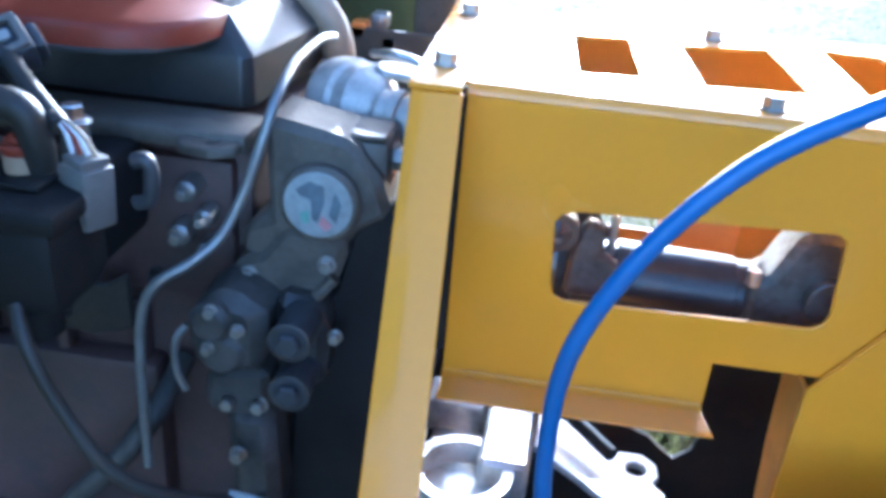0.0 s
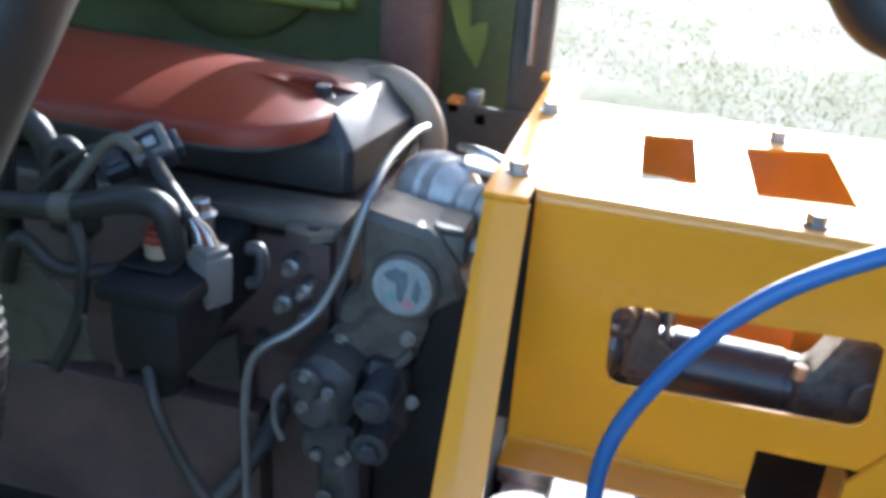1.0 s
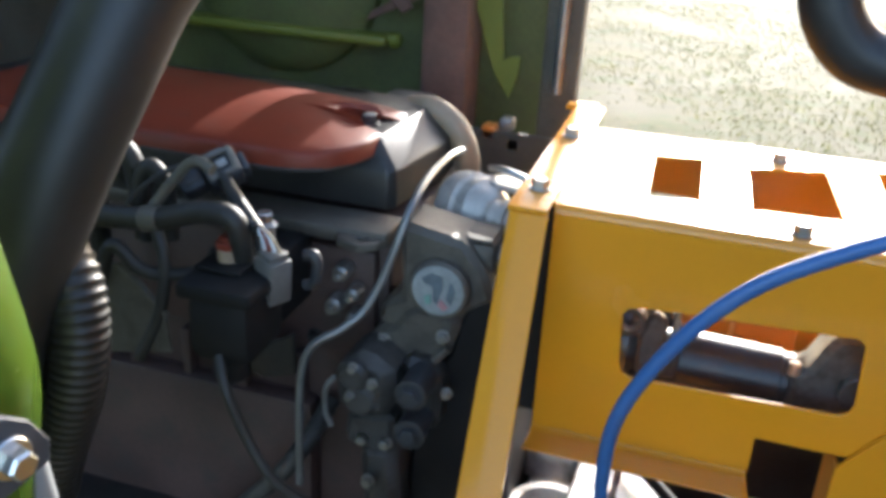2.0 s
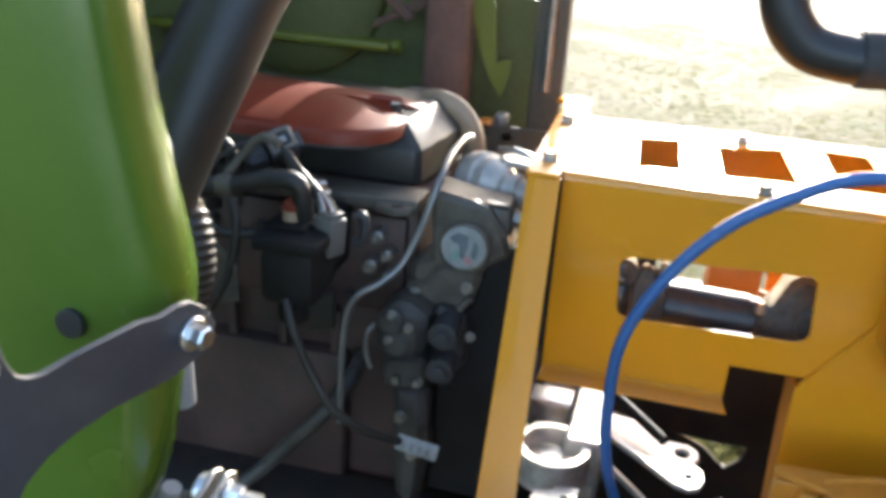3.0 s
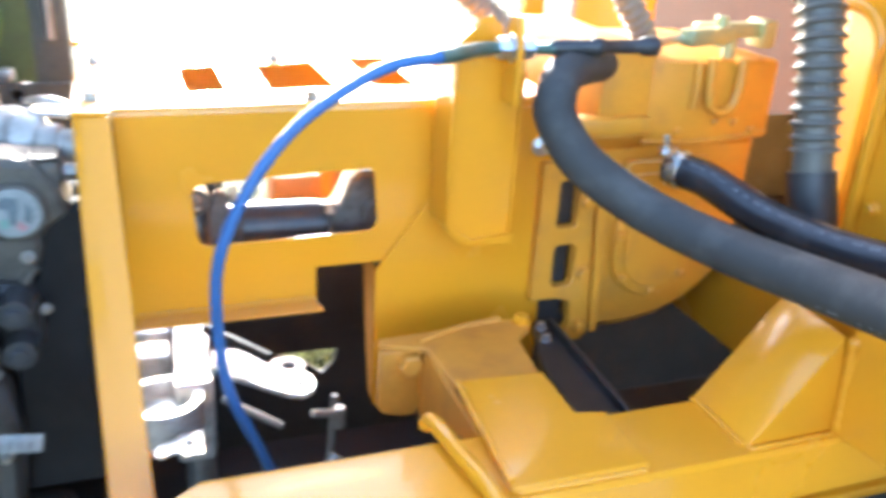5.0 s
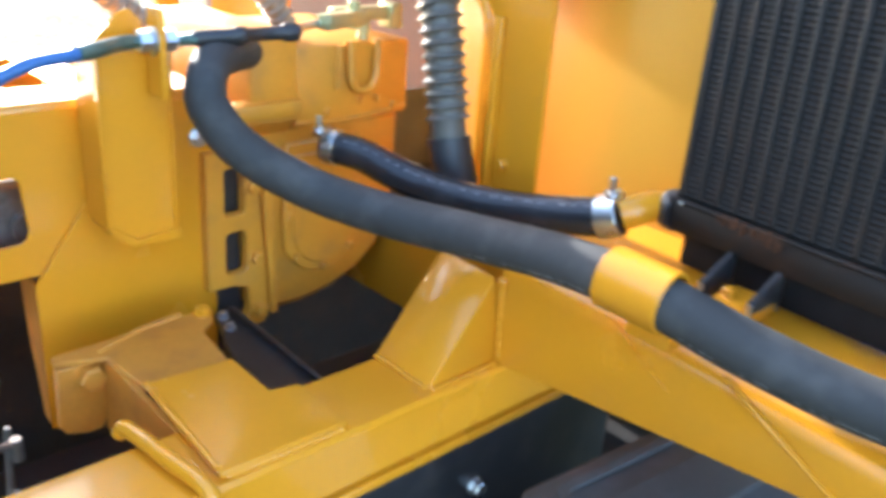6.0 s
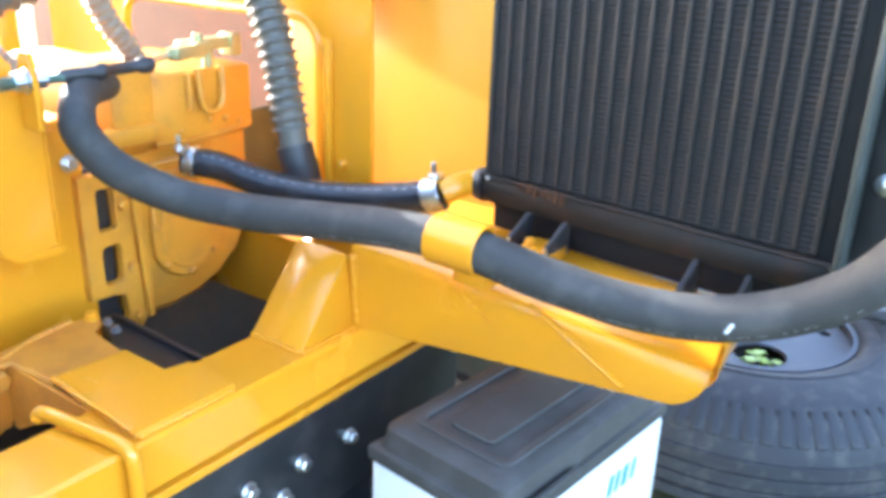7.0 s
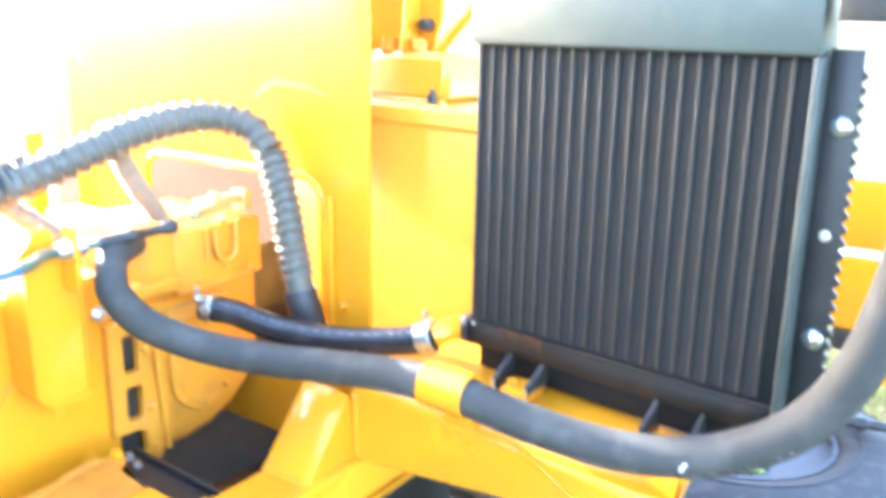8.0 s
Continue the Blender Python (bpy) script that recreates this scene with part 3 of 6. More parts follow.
for x, z in ((0.692, 0.990), (0.698, 0.873), (0.703, 0.780)):
    part("bolt", hexbolt((x, 0.722, z), (0, -1, 0), 0.019, 0.012), YELLOW_CAST, gb)
part("lifting_eye", tube([(0.872, 0.724, 1.197), (0.873, 0.720, 1.150), (0.878, 0.719, 1.128), (0.890, 0.718, 1.119), (0.908, 0.718, 1.120), (0.919, 0.719, 1.131), (0.924, 0.720, 1.150), (0.927, 0.724, 1.197)], 0.0075, 12), YELLOW_CAST, gb)
part("cover_rib", tube([(0.853, 0.727, 1.190), (0.853, 0.725, 1.16), (0.853, 0.727, 1.122)], 0.006, 10), YELLOW_CAST, gb)
part("lever", join(box((0.842, 0.722, 1.226), (0.960, 0.746, 1.247), 0.004), box((0.946, 0.716, 1.212), (0.970, 0.752, 1.252), 0.004), cyl((0.905, 0.735, 1.195), (0.905, 0.735, 1.228), 0.010)), BRASS, gb, "brassy control lever on the cover")
tq = thing("torque_arm", (0.61, 0.56, 0.78), "black steel bar bolted beside the gearbox", "bar")
part("bar", prism(2, 0.780, 0.800, [(0.564, 0.402), (0.575, 0.555), (0.584, 0.623), (0.606, 0.665), (0.620, 0.715), (0.655, 0.72), (0.650, 0.60), (0.640, 0.402)], off=0.003), BLACK, tq)
part("edge_rib", box((0.632, 0.41, 0.8005), (0.640, 0.70, 0.812), 0.002, (0, 0, -2)), BLACK, tq)
for x, y in ((0.622, 0.690), (0.614, 0.655)):
    part("bolt", hexbolt((x, y, 0.80), (0, 0, 1), 0.012, 0.008), STEEL, tq, "bright steel bolt")

# ---- yellow bulkhead, hydraulic tank ----
bulk = thing("bulkhead", (1.05, 0.9, 0.7), "tall yellow steel bulkhead with an arched opening", "bulkhead")
arch = rounded(0.550, 0.86, 1.105, 1.291, 0.055, 6)
part("plate", prism(0, 1.000, 1.008, [(0.428, 0.70), (1.40, 0.70), (1.40, 1.95), (0.428, 1.95)], [arch], 0.0015), YELLOW, bulk)
rim_path = [Vector((0.999, u, v)) for u, v in arch]
part("opening_rim", sweep(rim_path + rim_path[:1], 0.009, 10), YELLOW, bulk)
part("stiffener", box((0.983, 0.514, 0.90), (0.9995, 0.528, 1.26), 0.004), YELLOW, bulk)
part("bolt", hexbolt((0.9995, 0.495, 1.04), (-1, 0, 0), 0.016, 0.01), YELLOW, bulk)
part("back_plate", prism(0, 1.52, 1.53, [(0.80, 0.6), (2.4, 0.6), (2.4, 1.62), (0.80, 1.62)]), RUST_SHADE_PLATE, bulk, "rusty brown inner plate, darkened for enclosed shade")
# Brown strip paints the shadow line along the upper plate edge.
part("slot", prism(0, 0.9965, 0.9995, [(0.735, 1.440), (0.700, 1.468), (0.665, 1.478), (0.575, 1.470), (0.530, 1.456), (0.530, 1.450), (0.575, 1.459), (0.660, 1.463), (0.690, 1.450), (0.722, 1.434)], off=0.001), YELLOW_DUST_SHADE, bulk, "brown strip for the shadow line at a plate edge")
# Hidden plate added here; its edge sets the shadow line on the tank.
part("tank_shade_plate", prism(2, 1.575, 1.583, [(1.009, 0.80), (1.52, 0.80), (1.52, 1.66), (1.009, 1.66)]), YELLOW, bulk)

tank = thing("hydraulic_tank", (1.35, 0.35, 0.75), "large yellow steel tank with rounded corners behind the radiator", "tank")


def tank_outline(o, r=0.035):
    """Plan of the tank, grown outwards by o."""
    corner = Vector((1.110 - o, 0.75 + o))
    a, b = (Vector((1.05 - o, 0.10 - o)) - corner).normalized(), (Vector((1.62 + o, 0.80 + o)) - corner).normalized()
    bend = [corner + a * r * (1 - t) ** 2 + b * r * t**2 for t in (0, 0.2, 0.4, 0.6, 0.8, 1)]
    return [(1.05 - o, 0.10 - o)] + [(p.x, p.y) for p in bend] + [(1.62 + o, 0.80 + o), (1.62 + o, 0.10 - o)]


part("shell", prism(2, 0.75, 1.400, tank_outline(0.0), off=0), YELLOW_TANK, tank, smooth=40)
part("collar", prism(2, 1.4005, 1.442, tank_outline(0.010), off=0.008), YELLOW_TANK, tank, smooth=40)
part("filler_box", prism(2, 1.4425, 1.535, [(1.115, 0.335), (1.130, 0.560), (1.150, 0.585), (1.36, 0.60), (1.36, 0.335)], off=0.012), YELLOW_TANK, tank, smooth=40)
part("weld_bead", weld([(1.113, 0.336, 1.443), (1.121, 0.45, 1.4435), (1.130, 0.558, 1.443)], 0.005, 21), YELLOW_TANK, tank)
part("lug", lathe((1.135, 0.672, 1.500), (-1, -0.2, 0.1), [(0.046, 0), (0.046, 0.018), (0.038, 0.026), (0.020, 0.028)], 8), YELLOW, tank, "yellow eight-sided boss")
part("lug_arm", box((1.135, 0.590, 1.470), (1.165, 0.700, 1.530), 0.006), YELLOW, tank)
for y in (0.564, 0.498, 0.43):
    part("bolt", hexbolt((1.150, y, 1.535), (0, 0, 1), 0.030, 0.022), YELLOW, tank, "painted hex bolt")
part("bracket", prism(0, 1.185, 1.197, [(0.420, 1.5355), (0.612, 1.5355), (0.655, 1.63), (0.66, 1.95), (0.40, 1.95), (0.40, 1.60)], [circle(0.612, 1.628, 0.023)], 0.002), YELLOW, tank, "upright yellow bracket plate with a hole")
part("bracket_rib", prism(1, 0.446, 0.456, [(1.1205, 1.5355), (1.1845, 1.5355), (1.1845, 1.95), (1.155, 1.95)], off=0.002), YELLOW, tank)
part("bracket_rib", tube([(1.140, 0.372, 1.538), (1.150, 0.330, 1.590), (1.160, 0.285, 1.645), (1.170, 0.10, 1.87)], 0.012, 12), YELLOW, tank, "slanting yellow round bar")
part("plug", cyl((1.183, 0.425, 1.585), (1.155, 0.425, 1.585), 0.013, 0.002, 6), CAP_STEEL, tank, "dark steel plug")
part("wedge", prism(0, 1.098, 1.110, [(0.352, 1.4425), (0.372, 1.4425), (0.360, 1.470)], off=0.001), BLACK, tank)

# ---- radiator ----
RB, RT = 1.10, 1.56
rad = thing("radiator", (0.95, -0.115, 1.0), "black oil cooler with tall vertical fins on a yellow shelf", "radiator")
ry0, ry1 = 0.164, -0.366
rx0, rx1 = 0.944, 0.902


def rad_point(f, x, z):
    """f along the width from the gearbox end, x behind the face."""
    return Vector((rx0 + (rx1 - rx0) * f + x, ry0 + (ry1 - ry0) * f, z))


def rad_box(f0, f1, x0, x1, z0, z1, off=0.0015):
    bm = bmesh.new()
    v = [bm.verts.new(rad_point(f, x, z)) for f in (f0, f1) for x in (x0, x1) for z in (z0, z1)]
    for f in ((0, 1, 3, 2), (4, 6, 7, 5), (0, 4, 5, 1), (2, 3, 7, 6), (0, 2, 6, 4), (1, 5, 7, 3)):
        bm.faces.new([v[k] for k in f])
    bmesh.ops.recalc_face_normals(bm, faces=bm.faces)
    return bev(bm, off)


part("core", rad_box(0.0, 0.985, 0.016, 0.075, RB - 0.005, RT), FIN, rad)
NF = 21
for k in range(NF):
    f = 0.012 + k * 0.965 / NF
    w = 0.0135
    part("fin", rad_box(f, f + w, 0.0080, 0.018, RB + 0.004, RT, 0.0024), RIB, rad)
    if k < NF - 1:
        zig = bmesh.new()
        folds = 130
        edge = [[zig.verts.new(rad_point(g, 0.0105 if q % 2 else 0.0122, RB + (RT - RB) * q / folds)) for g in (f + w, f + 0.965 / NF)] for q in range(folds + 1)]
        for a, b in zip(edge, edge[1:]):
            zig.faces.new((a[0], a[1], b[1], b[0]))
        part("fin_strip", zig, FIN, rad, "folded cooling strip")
part("top_tank", rad_box(-0.005, 1.0, -0.006, 0.085, RT, RT + 0.14, 0.008), TANK_GREY, rad, "grey-green upper tank")
part("bottom_tank", rad_box(-0.026, 0.99, 0.006, 0.085, 1.050, RB, 0.016), RAD_TANK, rad, "rust-streaked black lower tank")
part("tank_seam", tube([rad_point(g, 0.008, RB - 0.004) for g in (-0.008, 0.3, 0.6, 0.985)], 0.0035, 8), RAD_TANK, rad)
part("side_rail", rad_box(0.985, 1.0, -0.004, 0.080, RB - 0.03, RT, 0.002), RAD_RAIL, rad, "grey-green side rail")
part("end_cap", lathe(rad_point(0.0, 0.026, 1.075), (rad_point(-1, 0, 0) - rad_point(0, 0, 0)).normalized(), [(0.0265, 0), (0.0265, 0.012), (0.024, 0.018), (0.018, 0.022), (0.006, 0.024)], 24), BLACK, rad, "rounded black end cap")
part("cap_screw", lathe(rad_point(0.024, 0.006, RB - 0.006), (-1, 0, 0.4), [(0.0036, 0), (0.0036, 0.0015), (0.002, 0.003)], 12), DULL_STEEL, rad)
scales = []
for k in range(16):
    g = 0.125 + 0.0105 * k + 0.003 * math.sin(7.1 * k)
    scales.append(rad_box(g, g + 0.006 + 0.003 * math.sin(3.3 * k), 0.0040, 0.008, RB - 0.010 - 0.004 * math.sin(2.3 * k) - 0.0006 * k, RB - 0.003 + 0.004 * math.sin(5.1 * k) ** 2, 0.0012))
part("rust_scale", join(*scales), RUST, rad, "brown flaking rust on the tank seam")
part("mount_flange", rad_box(1.0, 1.075, 0.045, 0.052, 1.08, 1.57, 0.001), BLACK, rad)
for k in range(26):
    tooth = bmesh.new()
    tv = [tooth.verts.new(rad_point(g, x, 1.10 + k * 0.0175 + dz)) for x in (0.0455, 0.0515) for g, dz in ((1.074, -0.0082), (1.087, -0.002), (1.087, 0.002), (1.074, 0.0082))]
    for f in ((0, 1, 2, 3), (7, 6, 5, 4), (0, 4, 5, 1), (1, 5, 6, 2), (2, 6, 7, 3), (3, 7, 4, 0)):
        tooth.faces.new([tv[q] for q in f])
    bmesh.ops.recalc_face_normals(tooth, faces=tooth.faces)
    part("scallop", tooth, BLACK, rad)
for z in (1.195, 1.475):
    part("bolt", lathe(rad_point(1.045, 0.044, z), (-1, 0, 0), [(0.013, 0), (0.013, 0.005), (0.008, 0.009), (0.002, 0.011)], 20), STEEL, rad, "bright domed bolt")
part("bolt", hexbolt(rad_point(1.04, 0.044, 1.335), (-1, 0, 0), 0.010, 0.006), STEEL, rad)
part("corner_bracket", rad_box(1.03, 1.14, -0.02, 0.06, 1.60, 1.68, 0.004), BLACK, rad)
for f in (0.165, 0.285, 0.665, 0.80):
    tab = rad_box(f, f + 0.014, -0.045, 0.02, 1.008, 1.062, 0.001)
    for v in tab.verts:
        if v.co.z > 1.04 and v.co.x < rad_point(f, -0.01, 0).x:
            v.co.z -= 0.028
    foot = part("foot", tab, BLACK, rad)
    if f < 0.3:
        part("worn_edge", rad_box(f + 0.001, f + 0.013, -0.0475, -0.0452, 1.010, 1.033, 0.0006), STEEL, foot, "bare worn steel edge")
part("foot_rail", rad_box(0.02, 0.98, 0.03, 0.07, 1.008, 1.05, 0.003), NEAR_BLACK, rad)

# ---- hoses ----
hose = thing("suction_hose", (0.74, 0.1, 1.02), "thick black rubber hydraulic hose held by a yellow ring", "hose")
hose_pts = [(0.767, 0.80, 1.179), (0.708, 0.750, 1.187), (0.645, 0.690, 1.198), (0.591, 0.640, 1.199), (0.563, 0.608, 1.180), (0.561, 0.595, 1.151), (0.591, 0.570, 1.102), (0.655, 0.52, 1.056), (0.704, 0.42, 1.041), (0.738, 0.30, 1.046), (0.751, 0.17, 1.060), (0.755, 0.06, 1.062), (0.770, -0.05, 1.043), (0.790, -0.16, 1.030), (0.810, -0.26, 1.036), (0.826, -0.35, 1.070), (0.832, -0.42, 1.128), (0.834, -0.47, 1.220), (0.834, -0.498, 1.340), (0.834, -0.52, 1.50), (0.84, -0.54, 1.75)]
hose_line = smooth_path(hose_pts, 10)
part("hose_body", sweep(hose_line, [0.0255 + 0.0025 * min(1, max(0, (k - 30) / 40)) for k in range(len(hose_line))], 28), RUBBER, hose, smooth=80)
part("hose_ring", ring((0.7545, 0.106, 1.0636), (0.7592, 0.031, 1.0598), 0.0345, 0.0300, 40), YELLOW, hose, "glossy yellow steel ring")
part("ring_foot", box((0.768, 0.03, 1.0), (0.806, 0.085, 1.045), 0.003), YELLOW, hose)
part("paint_mark", box((0.7862, -0.2875, 1.032), (0.7895, -0.2825, 1.047), 0.001, (28, 0, 10)), WHITE, hose, "white paint dash on the hose")
bars = []
hp = resample(smooth_path(hose_pts, 20), 0.0035)
for i, p in enumerate(hp):
    if 0.30 > p.y > 0.09 or 0.01 > p.y > -0.40:
        if (i * i * 7 + i // 9) % 11 in (0, 1, 3, 4, 6):
            d = (hp[min(i + 1, len(hp) - 1)] - hp[i - 1]).normalized()
            s = Vector((-1, -0.3, 0)) - d * Vector((-1, -0.3, 0)).dot(d)
            s.normalize()
            dn = Vector((0, 0, -1)) - d * Vector((0, 0, -1)).dot(d)
            o = (s * 0.86 + dn.normalized() * 0.50).normalized()
            m = Matrix.Translation(p + o * 0.0277) @ o.to_track_quat("Z", "X").to_matrix().to_4x4()
            b = box((-0.0012, -0.0013 - 0.0006 * (i % 3), 0), (0.0012, 0.0013, 0.0005), 0.0002)
            bmesh.ops.transform(b, matrix=m, verts=b.verts)
            bars.append(b)
part("printed_line", join(*bars), PRINT, hose, "row of small printed bars")["kind"] = "stuff"

ret = thing("return_hose", (0.88, 0.45, 1.04), "short glossy black rubber hose with steel clamps", "hose")
ret_pts = [(0.778, 0.655, 1.060), (0.788, 0.636, 1.059), (0.806, 0.600, 1.055), (0.821, 0.550, 1.043), (0.838, 0.50, 1.032), (0.856, 0.43, 1.029), (0.877, 0.36, 1.033), (0.895, 0.29, 1.044), (0.910, 0.24, 1.055), (0.918, 0.212, 1.065)]
ret_line = smooth_path(ret_pts, 10)
part("hose_body", sweep(ret_line, [0.0245 + 0.0015 * k / len(ret_line) for k in range(len(ret_line))], 24), GLOSS_RUBBER, ret, smooth=80)
dashes = []
for k in range(14, len(ret_line) - 8):
    if k % 7 not in (0, 3, 6):
        p, d = ret_line[k], (ret_line[k + 1] - ret_line[k - 1]).normalized()
        o = Vector((-0.55, -0.35, 0.75))
        o = (o - d * o.dot(d)).normalized()
        b = box((-0.0020 + 0.0009 * (k % 3), -0.0012, 0), (0.0018, 0.0012, 0.0005), 0.0002)
        bmesh.ops.transform(b, matrix=Matrix.Translation(p + o * (0.0244 + 0.0015 * k / len(ret_line))) @ Matrix((d, o.cross(d), o)).transposed().to_4x4(), verts=b.verts)
        dashes.append(b)
part("printed_line", join(*dashes), PRINT, ret, "row of small printed bars")["kind"] = "stuff"
for a, b, tower in (((0.780, 0.651, 1.060), (0.789, 0.634, 1.059), -0.024), ((0.9105, 0.238, 1.0555), (0.9180, 0.212, 1.0650), 0.0)):
    c = part("clamp", ring(a, b, 0.0282 if tower == 0 else 0.0272, 0.0240, 32), STEEL, ret, "zinc hose clamp")
    mid = (Vector(a) + Vector(b)) / 2 + Vector((tower, tower * 0.2, 0))
    part("screw", join(box(mid + Vector((-0.009, -0.010, 0.020)), mid + Vector((0.009, 0.010, 0.034)), 0.002), cyl(mid + Vector((-0.014, -0.004, 0.028)), mid + Vector((0.016, 0.004, 0.028)), 0.0055, 0.001, 12), cyl(mid + Vector((-0.004, 0, 0.030)), mid + Vector((-0.006, 0, 0.052)), 0.0045, 0.001, 10)), STEEL, c)
part("elbow", tube([(0.917, 0.214, 1.064), (0.929, 0.204, 1.070), (0.945, 0.197, 1.074), (0.962, 0.190, 1.075), (0.972, 0.180, 1.075)], 0.0200, 20), YELLOW, ret, "yellow steel elbow pipe")

cond = thing("wiring_conduit", (0.98, 0.59, 1.03), "grey corrugated plastic conduit curving over the gearbox", "conduit")
cond_pts = [(0.938, 0.560, 1.104), (0.938, 0.572, 1.156), (0.940, 0.594, 1.245), (0.945, 0.635, 1.340), (0.935, 0.680, 1.386), (0.895, 0.730, 1.404), (0.830, 0.75, 1.404), (0.741, 0.755, 1.392), (0.63, 0.76, 1.360), (0.5, 0.78, 1.318), (0.43, 0.8, 1.295)]
part("conduit_body", corrugated(cond_pts[:4], 0.0345, 0.0185, 0.0065, 24, (0, 0.15, 0.9, 1, 1, 0.9)), CONDUIT, cond, smooth=28)
part("conduit_body", corrugated(cond_pts[3:], 0.0325, 0.0260, 0.0055, 24, (0, 0.15, 0.9, 1, 1, 0.9)), CONDUIT, cond, smooth=28)
part("cuff", tube([(0.938, 0.5625, 1.112), (0.938, 0.557, 1.085), (0.939, 0.553, 1.065)], 0.0270, 20), CONDUIT, cond, "plain grey cuff")
part("end_sleeve", tube([(0.939, 0.556, 1.076), (0.940, 0.548, 1.045), (0.945, 0.538, 1.00), (0.95, 0.525, 0.94)], 0.0335, 18), BLACK, cond, "black tape sleeve")
elb = thing("air_elbow", (0.38, 0.78, 1.29), "black rubber elbow pipe with a ribbed sleeve", "hose")
part("elbow", tube([(0.262, 0.79, 1.54), (0.262, 0.785, 1.43), (0.270, 0.78, 1.366), (0.300, 0.78, 1.326), (0.345, 0.78, 1.314), (0.37, 0.78, 1.314)], 0.028, 24), DUCT, elb, smooth=80)
part("sleeve", cyl((0.360, 0.78, 1.314), (0.455, 0.79, 1.318), 0.033, 0.003, 28), RUBBER, elb)
part("ribbed_sleeve", corrugated([(0.452, 0.79, 1.318), (0.50, 0.79, 1.322), (0.56, 0.80, 1.334)], 0.036, 0.014, 0.006), RUBBER, elb)
con2 = thing("loom_conduit", (0.60, 0.95, 1.2), "dusty tan corrugated conduit going down behind the gearbox", "conduit")
part("conduit_body", corrugated([(0.455, 0.80, 1.335), (0.486, 0.80, 1.299), (0.522, 0.80, 1.267), (0.558, 0.80, 1.238), (0.60, 0.80, 1.20)], 0.0195, 0.0150, 0.0035, 20, (0, 0.15, 0.9, 1, 1, 0.9)), LOOM_TUBE, con2, smooth=40)

con3 = thing("loom_conduit", (0.80, 0.85, 1.2), "dusty tan corrugated conduit going down behind the gearbox", "conduit")
part("conduit_body", corrugated([(0.70, 0.80, 1.40), (0.718, 0.80, 1.36), (0.735, 0.80, 1.319), (0.760, 0.80, 1.271), (0.785, 0.80, 1.238), (0.81, 0.80, 1.195)], 0.0215, 0.0150, 0.0035, 20, (0, 0.15, 0.9, 1, 1, 0.9)), LOOM_TUBE, con3, smooth=40)

# ---- blue control cable ----
cab = thing("control_cable", (0.13, 0.5, 0.8), "bright blue push-pull cable looping in front of the guard", "cable")
cable_pts = [(0.453, 0.625, 1.231), (0.43, 0.60, 1.233), (0.400, 0.585, 1.232), (0.348, 0.58, 1.226), (0.305, 0.58, 1.207), (0.239, 0.578, 1.163), (0.187, 0.578, 1.099), (0.149, 0.580, 1.017), (0.142, 0.595, 0.929), (0.152, 0.602, 0.822), (0.190, 0.612, 0.713), (0.216, 0.618, 0.630), (0.235, 0.62, 0.54)]
part("sheath", tube(cable_pts, 0.0072, 16, 10), BLUE, cab, smooth=80)
part("ferrule", tube([(0.400, 0.585, 1.232), (0.43, 0.60, 1.233), (0.463, 0.632, 1.231), (0.488, 0.645, 1.230)], 0.0092, 16), TEAL, cab)
part("thread", join(cyl((0.478, 0.643, 1.2305), (0.643, 0.652, 1.226), 0.0070), *[ring((0.484 + 0.005 * k, 0.6434 + 0.00027 * k, 1.2303 - 0.00013 * k), (0.4865 + 0.005 * k, 0.6436 + 0.00027 * k, 1.2302 - 0.00013 * k), 0.0080, 0.0065, 16) for k in range(19)]), TEAL, cab)
for a, b in ((0.496, 0.514), (0.526, 0.544)):
    part("lock_nut", lathe((a, 0.647, 1.230), (1, 0.03, 0), [(0.0125, 0), (0.0145, 0.002), (0.0145, b - a - 0.002), (0.0125, b - a)], 6), STEEL, cab, "zinc lock nut")
part("washer", cyl((0.5145, 0.648, 1.2295), (0.516, 0.648, 1.2295), 0.018, 0.0004, 20), STEEL, cab)
part("boot", lathe((0.568, 0.650, 1.229), (1, 0.03, 0.0), [(0.008, 0), (0.0105, 0.006), (0.0100, 0.06), (0.0125, 0.064), (0.0125, 0.075), (0.0095, 0.080), (0.0095, 0.135), (0.0130, 0.14), (0.0130, 0.158), (0.006, 0.165)], 20), BLACK, cab, "black rubber boot")
part("rod", cyl((0.698, 0.655, 1.229), (0.858, 0.725, 1.233), 0.006), STEEL, cab)
part("clevis", join(box((0.790, 0.69, 1.222), (0.890, 0.715, 1.245), 0.004, (0, 0, 20)), cyl((0.875, 0.722, 1.215), (0.875, 0.722, 1.258), 0.009)), BRASS, cab, "brassy clevis")

# ---- battery ----
tray = thing("battery_tray", (0.75, 0.29, 0.45), "black steel side plate with bolts below the chassis rail", "tray")
part("plate", prism(1, 0.296, 0.304, [(-0.02, 0.749), (1.10, 0.749), (1.10, 0.40), (-0.02, 0.40)]), BLACK, tray)
for x, z in ((0.79, 0.655), (0.681, 0.661), (0.573, 0.671), (0.640, 0.621), (0.545, 0.632), (0.44, 0.68)):
    part("bolt", hexbolt((x, 0.296, z), (0, -1, 0), 0.019, 0.012), STEEL, tray, "zinc hex bolt")

part("floor", box((0.68, -0.075, 0.532), (1.05, 0.2955, 0.5455), 0.002), BLACK, tray)
# the battery is built square and turned on its tray
BL, BW, BZ, BH = 0.424, 0.256, 0.546, 0.205
bat = thing("battery", (0.880, 0.015, BZ), "white battery with dark grey lid and blue printed label", "battery")
bat_turn = Matrix.Translation((0.880, 0.015, BZ)) @ Matrix.Rotation(radians(-5.7), 4, "Z")


